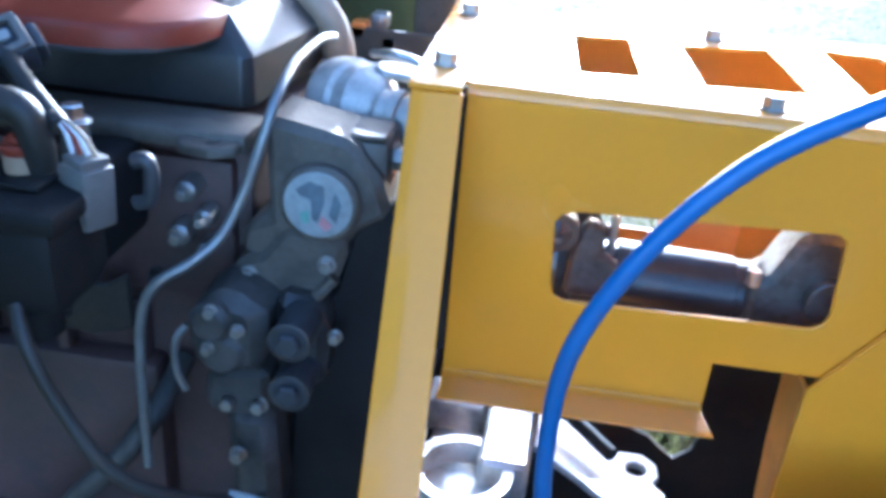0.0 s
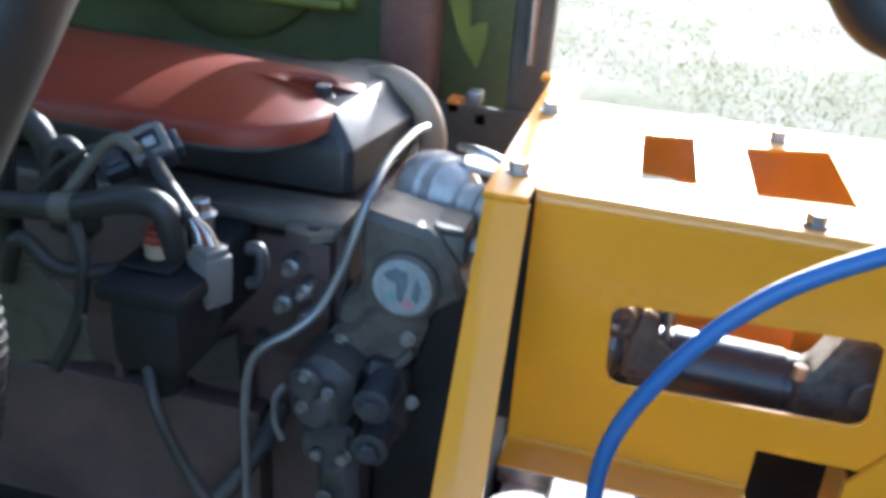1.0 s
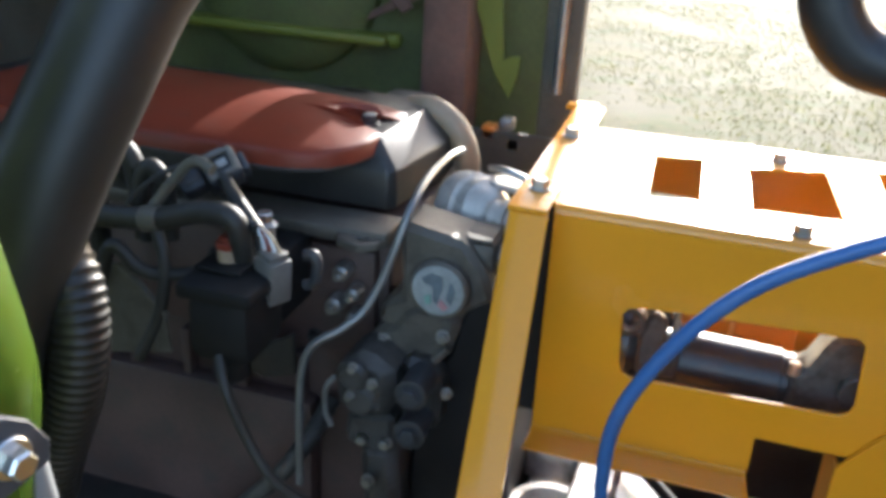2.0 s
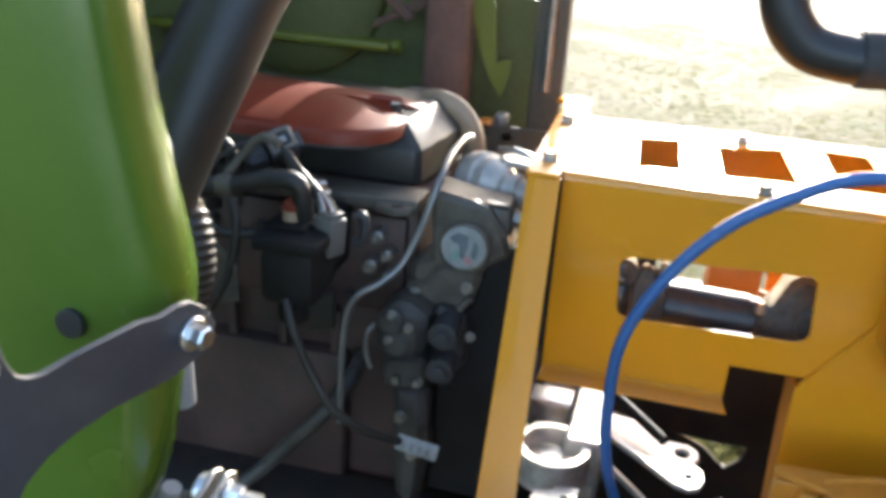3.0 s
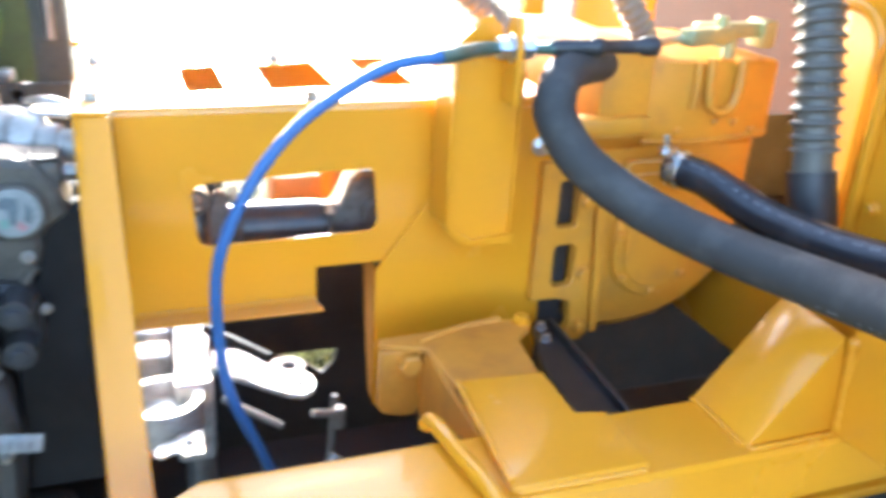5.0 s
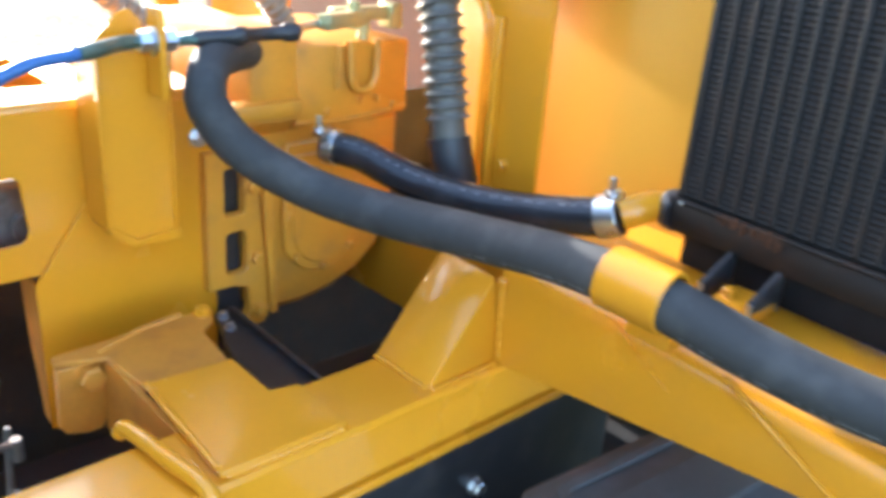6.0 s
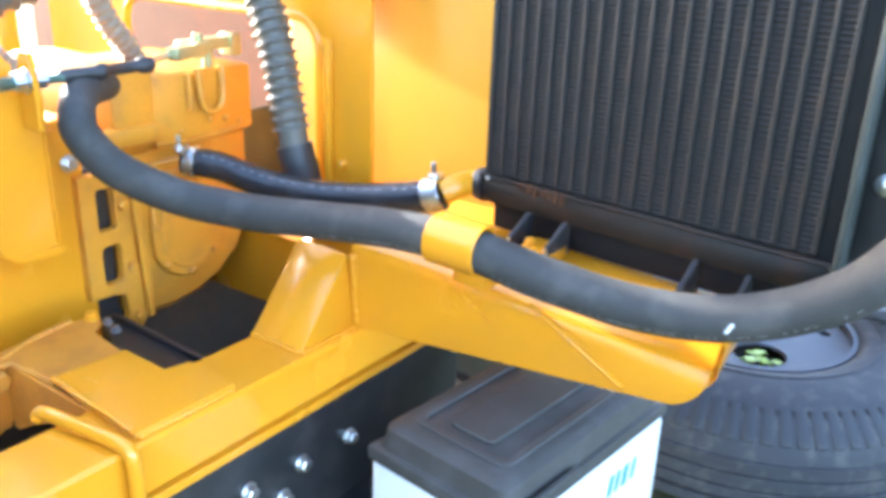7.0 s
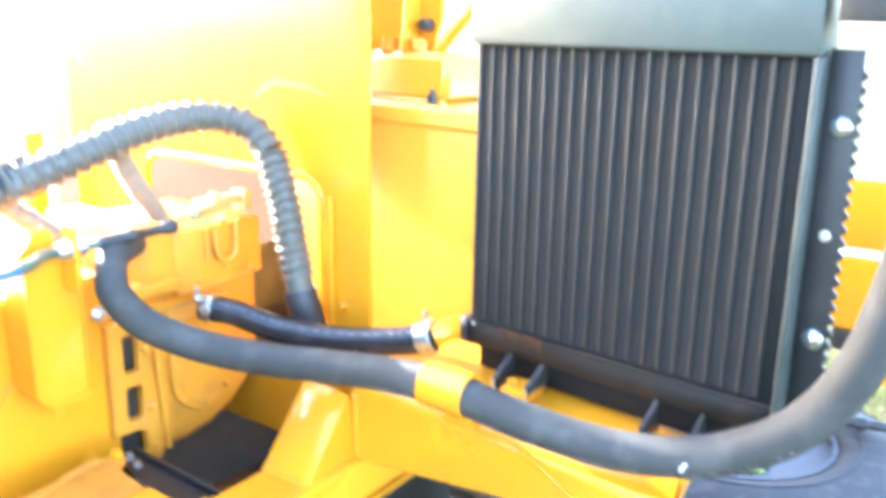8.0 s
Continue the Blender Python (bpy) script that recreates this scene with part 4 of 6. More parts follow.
def bat_part(name, bm, material, label=""):
    bmesh.ops.transform(bm, matrix=bat_turn, verts=bm.verts)
    return part(name, bm, material, bat, label)


hl, hw = BL / 2, BW / 2
bat_part("case", box((-hl + 0.005, -hw + 0.005, 0), (hl - 0.005, hw - 0.005, BH - 0.022), 0.006), WHITE, "white plastic case")
bat_part("lid", box((-hl, -hw, BH - 0.024), (hl, hw, BH), 0.005), DARK_PLASTIC, "dark grey plastic lid")
lid = bmesh.new()
lv = []
for z, o in ((BH - 0.001, 0.010), (BH + 0.030, 0.016), (BH + 0.038, 0.026)):
    lv.append([lid.verts.new((x, y, z)) for x, y in rounded(-hl + o, -hw + o, hl - o, hw - o, 0.020, 4)])
for a, b in zip(lv, lv[1:]):
    for k in range(len(a)):
        lid.faces.new((a[k], a[(k + 1) % len(a)], b[(k + 1) % len(a)], b[k]))
lid.faces.new(lv[-1])
bat_part("lid_top", lid, DARK_PLASTIC)
bat_part("lid_panel", prism(2, BH + 0.0375, BH + 0.0425, rounded(-hl + 0.045, -hw + 0.040, hl - 0.045, hw - 0.04, 0.018), [rounded(-hl + 0.060, -hw + 0.055, hl - 0.06, hw - 0.055, 0.012)], 0.0018), DARK_PLASTIC)
bat_part("lid_panel", prism(2, BH + 0.0375, BH + 0.0440, rounded(-hl + 0.075, -0.040, hl - 0.075, 0.040, 0.012), off=0.002), DARK_PLASTIC)
bat_part("handle", box((-hl + 0.03, -hw - 0.006, BH - 0.004), (-hl + 0.16, -hw + 0.004, BH + 0.010), 0.003), DARK_PLASTIC)
bat_part("label", box((-hl + 0.03, -hw + 0.0030, 0.02), (hl - 0.012, -hw + 0.0046, BH - 0.034), 0.0003), WHITE, "white printed label")
bat_part("label", box((-hl + 0.0030, -hw + 0.02, 0.02), (-hl + 0.0046, hw - 0.02, BH - 0.034), 0.0003), WHITE, "white printed label")
for x, w in ((0.045, 0.012), (0.066, 0.010), (0.086, 0.014), (0.112, 0.010)):
    bat_part("label_bar", prism(1, -hw + 0.0018, -hw + 0.0032, [(x, 0.105), (x + w, 0.105), (x + w + 0.006, 0.140), (x + 0.006, 0.140)], off=0.0002), LABEL_BLUE, "blue printed bar")

# ---- tyre lying on the grass ----
TX, TYY = 2.59, 0.15
ty = thing("spare_wheel", (TX, TYY, -0.10), "worn black tyre with a grey rim lying on the grass", "wheel")
prof = [(0.345, -0.05), (0.37, -0.088), (0.45, -0.10), (0.55, -0.096), (0.62, -0.07), (0.655, -0.02), (0.665, 0.04), (0.660, 0.13), (0.640, 0.175), (0.585, 0.222), (0.53, 0.246), (0.45, 0.258), (0.38, 0.252), (0.350, 0.236), (0.345, 0.21)]
tb = bmesh.new()
rr = [[tb.verts.new((TX + r * math.cos(2 * math.pi * k / 84), TYY + r * math.sin(2 * math.pi * k / 84), z)) for k in range(84)] for r, z in prof]
for i in range(len(rr)):
    a, b = rr[i], rr[(i + 1) % len(rr)]
    for k in range(84):
        tb.faces.new((a[k], a[(k + 1) % 84], b[(k + 1) % 84], b[k]))
bmesh.ops.recalc_face_normals(tb, faces=tb.faces)
tyre = part("tyre", tb, TYRE, ty, smooth=60)
lug_me = None
for k in range(84):
    w = 2 * math.pi * (k + 0.5) / 84
    if lug_me is None:
        lug = part("tread_block", box((-0.054, -0.0165, -0.016), (0.054, 0.0165, 0.014), 0.005), TYRE, tyre)
        lug_me = lug.data
    else:
        lug = new("tread_block", lug_me)
        lug.parent = tyre
    lug.matrix_basis = Matrix.Translation((TX + 0.597 * math.cos(w), TYY + 0.597 * math.sin(w), 0.196)) @ Matrix.Rotation(w, 4, "Z") @ Matrix.Rotation(radians(38), 4, "Y")
for z in (-0.045, 0.0, 0.045, 0.09):
    part("tread_rib", lathe((TX, TYY, z), (0, 0, 1), [(0.655, 0), (0.672, 0.004), (0.672, 0.032), (0.655, 0.036)], 84), TYRE, tyre)
part("bead_ring", sweep([Vector((TX + 0.415 * math.cos(w * math.pi / 36), TYY + 0.415 * math.sin(w * math.pi / 36), 0.256)) for w in range(73)], 0.005, 8), TYRE, tyre)
hole_c = [(TX - 0.165, TYY - 0.10), (TX + 0.165, TYY + 0.10)]
small_c = [(TX + 0.125, TYY - 0.225), (TX - 0.125, TYY + 0.225), (TX + 0.235, TYY - 0.07)]
part("rim_disc", prism(2, 0.205, 0.215, circle(TX, TYY, 0.340, 64), [circle(x, y, 0.080, 24) for x, y in hole_c] + [circle(x, y, 0.020, 16) for x, y in small_c], 0.002), RIM, ty, "blue-grey painted steel disc with hand holes")
part("rim_edge", ring((TX, TYY, 0.205), (TX, TYY, 0.240), 0.3445, 0.328, 64), RIM, ty, "blue-grey rolled rim edge")
part("hub", lathe((TX, TYY, 0.2155), (0, 0, 1), [(0.10, 0), (0.098, 0.006), (0.060, 0.010), (0.058, 0.02), (0.02, 0.022)], 36), RIM, ty)
fit_rod = thing("hydraulic_coupling", (2.82, -0.20, 0.26), "dull grey hydraulic coupling lying on the tyre", "coupling")
part("body", lathe((2.765, -0.045, 0.286), (0.2, -1, 0.02), [(0.012, 0), (0.018, 0.006), (0.018, 0.05), (0.026, 0.055), (0.026, 0.085), (0.020, 0.09), (0.020, 0.17), (0.024, 0.175), (0.024, 0.20), (0.017, 0.205), (0.017, 0.42)], 20), CAP_STEEL, fit_rod)
part("collar", lathe((2.800, -0.21, 0.290), (0.2, -1, 0.02), [(0.029, 0), (0.029, 0.022)], 6), CAP_STEEL, fit_rod)
weed = thing("weed", (TX - 0.17, TYY - 0.10, -0.10), "small bright green weed growing inside the lying wheel", "plant")
wr = random.Random(3)
for k in range(9):
    bx, by = TX - 0.165 + wr.uniform(-0.05, 0.03), TYY - 0.10 + wr.uniform(-0.05, 0.05)
    lf = bmesh.new()
    h, a, l = wr.uniform(0.24, 0.33), wr.uniform(0, 6.28), wr.uniform(0.045, 0.07)
    d, s = Vector((math.cos(a), math.sin(a), 0.3)), Vector((-math.sin(a), math.cos(a), 0))
    base = Vector((bx, by, -0.1 + h))
    v = [lf.verts.new(q) for q in (base, base + d * l * 0.4 + s * l * 0.35, base + d * l + Vector((0, 0, -0.006)), base + d * l * 0.4 - s * l * 0.35, base + d * l * 0.45 + Vector((0, 0, 0.004)))]
    for f3 in ((0, 1, 4), (1, 2, 4), (2, 3, 4), (3, 0, 4)):
        lf.faces.new([v[q] for q in f3])
    part("leaf", lf, LEAF, weed)
    part("stem", cyl((bx, by, -0.1), base, 0.002, 0.0005, 6), LEAF, weed)

# ---- engine ----
eng = thing("engine", (-0.4, 0.95, 0.45), "dark oily diesel engine with cast housings and pipes", "engine")
part("block", join(box((-0.85, 0.80, 0.42), (-0.155, 1.15, 1.05), 0.010), box((-0.50, 0.785, 0.88), (-0.17, 0.81, 1.03), 0.006), box((-0.80, 0.77, 0.55), (-0.25, 0.81, 0.80), 0.012)), BLOCK, eng)
part("head_flange", join(box((-0.75, 0.765, 1.046), (-0.150, 0.83, 1.066), 0.005), prism(2, 1.050, 1.060, [(-0.205, 0.745), (-0.175, 0.738), (-0.155, 0.75), (-0.150, 0.79), (-0.22, 0.79)], [circle(-0.178, 0.757, 0.007, 12)], 0.0015)), CAST, eng, "grey cast flange")
rc = bmesh.new()
outl = [((-0.85, 0.842), (-0.180, 0.842), (-0.170, 0.852), (-0.152, 1.01), (-0.155, 1.10), (-0.85, 1.10)), ((-0.85, 0.848), (-0.182, 0.848), (-0.172, 0.857), (-0.154, 1.01), (-0.158, 1.09), (-0.85, 1.09)), ((-0.85, 0.865), (-0.212, 0.865), (-0.202, 0.872), (-0.192, 1.005), (-0.195, 1.08), (-0.85, 1.08))]
lv = [[rc.verts.new((x, y, z)) for x, y in o] for o, z in zip(outl, (1.064, 1.112, 1.150))]
for a, b in zip(lv, lv[1:]):
    for k in range(6):
        rc.faces.new((a[k], a[(k + 1) % 6], b[(k + 1) % 6], b[k]))
rc.faces.new(lv[-1])
rc.faces.new(lv[0][::-1])
bmesh.ops.recalc_face_normals(rc, faces=rc.faces)
part("rocker_cover", bev(rc, 0.0025, 15), ROCKER, eng, "dark cast rocker cover")
part("rear_hump", join(box((-0.29, 1.06, 1.08), (-0.20, 1.15, 1.146), 0.02), box((-0.36, 1.055, 1.10), (-0.29, 1.09, 1.150), 0.008)), ROCKER, eng)
part("air_pipe", tube([(-0.225, 1.07, 1.135), (-0.192, 1.05, 1.143), (-0.165, 1.045, 1.134), (-0.145, 1.045, 1.112), (-0.134, 1.048, 1.082), (-0.132, 1.05, 1.046), (-0.135, 1.05, 0.98)], 0.019, 20), TAN_CONDUIT, eng, "tan plastic air pipe", smooth=80)
part("flywheel_housing", prism(1, 0.752, 0.83, [(-0.130, 1.092), (-0.052, 1.078), (-0.025, 1.045), (-0.012, 1.01), (-0.05, 0.985), (-0.062, 0.935), (-0.155, 0.955), (-0.150, 0.985), (-0.125, 0.995)], off=0.008), CAST, eng, "grey cast flywheel housing")
# Prism is stretched behind the angle bar to stop sunlight leaking through.
part("bell", join(cyl((-0.06, 0.96, 0.80), (0.02, 0.96, 0.80), 0.20, 0.01, 48), prism(1, 0.757, 0.80, [(-0.115, 0.60), (-0.008, 0.60), (-0.008, 0.87), (0.062, 0.875), (0.062, 1.125), (0.002, 1.125), (0.0, 1.02), (-0.03, 1.015), (-0.050, 0.99), (-0.064, 0.93), (-0.10, 0.88)], off=0.006)), NEAR_BLACK, eng, "black bell housing")
plug = part("plug", cyl((-0.075, 0.752, 1.02), (-0.075, 0.738, 1.02), 0.036, 0.003, 36), CAST, eng, "round core plug")
part("plug_face", cyl((-0.076, 0.7385, 1.021), (-0.076, 0.7365, 1.021), 0.031, 0.001, 36), STICKER, plug, "worn white sticker with a dark print")
part("print_patch", prism(1, 0.7356, 0.7368, [(-0.096, 1.034), (-0.084, 1.043), (-0.071, 1.039), (-0.070, 1.024), (-0.076, 1.004), (-0.081, 1.008), (-0.082, 1.026), (-0.092, 1.029)], off=0.0003), SMUDGE, plug, "dark worn print")
part("print_patch", prism(1, 0.7356, 0.7368, [(-0.061, 1.036), (-0.055, 1.024), (-0.059, 1.006), (-0.066, 1.013)], off=0.0003), SMUDGE, plug, "dark worn print")
part("print_patch", prism(1, 0.7356, 0.7368, [(-0.092, 1.012), (-0.084, 1.016), (-0.083, 1.004), (-0.089, 1.002)], off=0.0003), GREEN_PRINT, plug, "faded green print")
part("print_patch", prism(1, 0.7356, 0.7368, [(-0.072, 1.012), (-0.062, 1.003), (-0.068, 0.997), (-0.075, 1.003)], off=0.0003), PINK_PRINT, plug, "faded pink print")
part("thermostat", join(lathe((-0.105, 0.905, 1.060), (0.85, -0.45, 0.12), [(0.030, 0), (0.047, 0.004), (0.049, 0.012), (0.049, 0.030), (0.044, 0.034), (0.043, 0.048), (0.038, 0.052), (0.034, 0.064), (0.022, 0.074), (0.004, 0.078)], 32), box((-0.120, 0.83, 1.02), (-0.03, 0.92, 1.050), 0.006)), ALLOY, eng, "dirty alloy housing with a domed cap")
part("outlet_pipe", join(cyl((-0.050, 0.862, 1.070), (0.012, 0.850, 1.062), 0.024, 0.003), ring((-0.036, 0.859, 1.068), (-0.026, 0.857, 1.067), 0.029, 0.023, 28)), ALLOY, eng, "stub pipe with a clamp band")
part("top_flange", prism(2, 1.098, 1.106, [(-0.085, 0.905), (-0.05, 0.885), (0.0, 0.872), (0.012, 0.885), (0.006, 0.905), (-0.05, 0.925)], [circle(-0.003, 0.888, 0.006, 12)], 0.002), ALLOY, eng, "cast lug with a hole")
part("end_block", join(box((-0.122, 0.768, 1.020), (-0.020, 0.83, 1.074), 0.010), prism(2, 1.0735, 1.078, [(-0.118, 0.772), (-0.024, 0.770), (-0.024, 0.826), (-0.118, 0.828)], off=0.0015)), CAST, eng, "grey cast end block")
part("bolt", hexbolt((-0.020, 0.795, 1.052), (1, -0.15, 0), 0.020, 0.016), DULL_STEEL, eng)
part("bolt", hexbolt((-0.028, 0.770, 1.016), (1, -0.3, 0), 0.014, 0.012), DULL_STEEL, eng)
part("clip", tube([(-0.070, 0.93, 1.110), (-0.045, 0.905, 1.118), (-0.022, 0.895, 1.116), (-0.006, 0.888, 1.110)], 0.0045, 12), STEEL, eng, "bright bent steel clip")
part("housing_lobe", prism(1, 0.744, 0.80, [(-0.104, 0.992), (-0.052, 0.990), (-0.051, 0.968), (-0.060, 0.940), (-0.085, 0.915), (-0.118, 0.882), (-0.139, 0.870), (-0.156, 0.876), (-0.163, 0.905), (-0.160, 0.940), (-0.154, 0.953), (-0.132, 0.962), (-0.120, 0.978)], off=0.010), CAST, eng, "rounded grey cast lobe")
part("lobe_rib", tube([(-0.158, 0.742, 0.900), (-0.150, 0.740, 0.880), (-0.136, 0.740, 0.874), (-0.112, 0.740, 0.892), (-0.082, 0.740, 0.922), (-0.060, 0.742, 0.948)], 0.006, 10), CAST, eng)
for x, z in ((-0.142, 0.940), (-0.068, 0.960)):
    part("bolt", hexbolt((x, 0.744, z), (0, -1, 0), 0.012, 0.007), DULL_STEEL, eng)
part("fuel_pump", prism(1, 0.690, 0.775, [(-0.170, 0.938), (-0.150, 0.945), (-0.122, 0.940), (-0.111, 0.925), (-0.110, 0.872), (-0.120, 0.862), (-0.165, 0.855), (-0.180, 0.867), (-0.184, 0.885), (-0.183, 0.915)], off=0.014), PUMP, eng, "grey cast injection pump")
part("pump_boss", join(cyl((-0.158, 0.700, 0.918), (-0.158, 0.680, 0.918), 0.020, 0.006, 24), cyl((-0.150, 0.700, 0.885), (-0.150, 0.684, 0.885), 0.022, 0.006, 24)), PUMP, eng)
part("pump_base", prism(1, 0.702, 0.78, [(-0.171, 0.853), (-0.112, 0.862), (-0.110, 0.815), (-0.125, 0.806), (-0.165, 0.804), (-0.175, 0.815)], off=0.010), PUMP, eng)
part("pump_foot", prism(1, 0.712, 0.77, [(-0.160, 0.803), (-0.112, 0.803), (-0.104, 0.70), (-0.112, 0.60), (-0.148, 0.60)], off=0.012), PUMP, eng)
part("pump_flange", prism(1, 0.720, 0.78, [(-0.112, 0.935), (-0.070, 0.930), (-0.060, 0.90), (-0.062, 0.85), (-0.075, 0.83), (-0.109, 0.825)], off=0.010), ROCKER, eng)
for x, z in ((-0.156, 0.932), (-0.132, 0.916), (-0.160, 0.893)):
    part("bolt", hexbolt((x, 0.684, z), (0, -1, 0), 0.009, 0.007), DULL_STEEL, eng)
for z in (0.912, 0.858):
    cap = part("banjo", join(cyl((-0.085, 0.73, z), (-0.085, 0.680, z), 0.0185, 0.003, 28), cyl((-0.085, 0.680, z), (-0.085, 0.672, z), 0.012, 0.002, 6)), CAP_STEEL, eng, "blue-grey steel cap")
    part("rim", ring((-0.085, 0.6795, z), (-0.085, 0.684, z), 0.0192, 0.0165, 28), PUMP, cap, "worn grey rim")
part("bolt", hexbolt((-0.054, 0.725, 0.897), (0, -1, 0), 0.010, 0.007), DULL_STEEL, eng)
for x, z in ((-0.150, 0.822), (-0.120, 0.823), (-0.142, 0.76), (-0.122, 0.70)):
    part("bolt", hexbolt((x, 0.704, z), (0, -1, 0), 0.012, 0.009), DULL_STEEL, eng)
part("steel_pipe", tube([(-0.128, 1.00, 1.105), (-0.125, 0.93, 1.118), (-0.122, 0.83, 1.122), (-0.120, 0.765, 1.108), (-0.127, 0.745, 1.075), (-0.140, 0.735, 1.030), (-0.158, 0.722, 0.988), (-0.180, 0.705, 0.966), (-0.207, 0.692, 0.948), (-0.222, 0.690, 0.918), (-0.228, 0.690, 0.86), (-0.229, 0.690, 0.74)], 0.0049, 14, 10), PIPE, eng, "bent zinc-plated steel pipe", smooth=80)
part("drain_pipe", tube([(-0.180, 0.688, 0.912), (-0.190, 0.684, 0.895), (-0.191, 0.684, 0.865), (-0.184, 0.686, 0.842)], 0.0035, 10), PIPE, eng)
for x, z, r in ((-0.205, 1.008, 0.010), (-0.190, 0.982, 0.009), (-0.214, 0.962, 0.011), (-0.19, 0.95, 0.007)):
    part("sensor", join(cyl((x, 0.785, z), (x, 0.755, z), r, 0.003), cyl((x, 0.756, z), (x, 0.745, z), r * 0.55, 0.001, 6)), DULL_STEEL, eng)
part("lug_bracket", prism(1, 0.745, 0.752, [(-0.355, 0.905), (-0.285, 0.905), (-0.262, 0.92), (-0.26, 0.86), (-0.30, 0.845), (-0.345, 0.85)], [circle(-0.332, 0.872, 0.009, 14)], 0.002), OILED_SHADE, eng, "rust-brown steel lug with a hole")
part("filter_bowl", join(box((-0.300, 0.572, 0.972), (-0.226, 0.66, 1.052), 0.016), box((-0.306, 0.568, 1.046), (-0.220, 0.665, 1.064), 0.005), cyl((-0.262, 0.60, 0.945), (-0.262, 0.60, 0.975), 0.020, 0.004, 16)), NEAR_BLACK, eng, "black fuel filter body")
part("filter_head", join(box((-0.302, 0.60, 1.0645), (-0.248, 0.66, 1.070), 0.002), box((-0.30, 0.6655, 0.96), (-0.25, 0.78, 1.05), 0.008)), NEAR_BLACK, eng)
part("filter_cap", join(cyl((-0.276, 0.628, 1.083), (-0.276, 0.628, 1.092), 0.0135, 0.002, 14), cyl((-0.276, 0.628, 1.092), (-0.276, 0.628, 1.097), 0.010, 0.002, 12)), RED, eng, "red plastic cap")
part("cap_neck", ring((-0.276, 0.628, 1.068), (-0.276, 0.628, 1.083), 0.0125, 0.006, 20), TAN_CONDUIT, eng, "tan ring under the cap")
cn = part("connector", box((-0.240, 0.617, 1.030), (-0.212, 0.645, 1.080), 0.003, (0, 4, -28)), GREY_PLASTIC, eng, "grey plastic wiring connector")
part("collar", box((-0.238, 0.619, 1.0775), (-0.214, 0.643, 1.087), 0.002, (0, 4, -28)), GREY_PLASTIC, cn)
part("key_rib", box((-0.249, 0.628, 1.035), (-0.243, 0.634, 1.078), 0.001, (0, 4, -28)), GREY_PLASTIC, cn)
for k in range(4):
    part("wire", tube([(-0.234 + k * 0.006, 0.628, 1.088), (-0.240 + k * 0.004, 0.631, 1.104), (-0.252, 0.636, 1.116)], 0.0017, 8, 4), (WHITE, RED, WHITE, TAN_CONDUIT)[k], cn)
part("wire_sleeve", tube([(-0.244, 0.633, 1.106), (-0.275, 0.655, 1.120), (-0.310, 0.682, 1.137), (-0.330, 0.692, 1.146)], 0.0080, 14), LOOM, eng, "black braided wire sleeve")
face = along((-0.319, 0.690, 1.150), (0.30, -0.72, 0.62)) @ Matrix.Rotation(radians(28), 4, "Z") @ Matrix.Diagonal((0.95, 0.95, 1, 1))


def faced(bm):
    bmesh.ops.transform(bm, matrix=face, verts=bm.verts)
    return bm


cs = part("socket", faced(box((-0.021, -0.018, -0.045), (0.021, 0.018, 0.0), 0.004)), HINGE, eng, "dark plastic socket with a square opening")
part("socket_rim", faced(prism(2, 0.0002, 0.006, rounded(-0.019, -0.016, 0.019, 0.016, 0.003), [rounded(-0.012, -0.010, 0.012, 0.010, 0.002)], 0.001)), GREY_PLASTIC, cs, "pale grey plastic rim")
part("socket_body", faced(join(box((-0.052, -0.012, -0.040), (-0.0215, 0.020, -0.006), 0.006), box((-0.046, -0.006, -0.0055), (-0.026, 0.012, 0.002), 0.002), box((0.0215, -0.014, -0.040), (0.030, 0.010, -0.010), 0.003))), HINGE, cs)
part("latch_rib", faced(box((-0.016, 0.0182, -0.030), (0.010, 0.022, -0.004), 0.001)), GREY_PLASTIC, cs)
part("socket_key", faced(box((-0.004, -0.004, 0.0002), (0.008, 0.005, 0.004), 0.001)), GREY_TUBE, cs)
part("ring_bolt", join(cyl((-0.259, 0.677, 1.0935), (-0.259, 0.677, 1.0958), 0.0145, 0.0005, 20), hexbolt((-0.259, 0.677, 1.096), (0, 0, 1), 0.016, 0.011), cyl((-0.259, 0.677, 1.06), (-0.259, 0.677, 1.0965), 0.011)), STEEL, eng, "zinc bolt with washer")
part("elbow_fitting", tube([(-0.206, 0.665, 1.072), (-0.196, 0.665, 1.074), (-0.192, 0.665, 1.064), (-0.195, 0.665, 1.042), (-0.206, 0.665, 1.036)], 0.0065, 12), CAP_STEEL, eng)
part("loom", tube([(-0.50, 0.60, 1.08), (-0.44, 0.61, 1.098), (-0.36, 0.62, 1.105), (-0.30, 0.622, 1.122), (-0.268, 0.625, 1.118), (-0.262, 0.63, 1.085), (-0.270, 0.64, 1.05)], 0.0125, 16), LOOM, eng, "taped black wiring loom")
part("loom", tube([(-0.42, 0.60, 1.03), (-0.40, 0.60, 1.075), (-0.37, 0.605, 1.05), (-0.34, 0.615, 1.045), (-0.30, 0.63, 1.05)], 0.008, 14), LOOM, eng)
for k, (x, z) in enumerate(((-0.296, 1.052), (-0.288, 1.043), (-0.279, 1.050), (-0.268, 1.044), (-0.260, 1.036), (-0.274, 1.036))):
    part("wire_clip", box((x - 0.006, 0.603 + 0.004 * (k % 3), z - 0.004), (x + 0.006, 0.620 + 0.004 * (k % 3), z + 0.005), 0.0015, (10 * k, 12, 20 - 9 * k)), (GREY_PLASTIC, DULL_STEEL)[k % 2], eng)
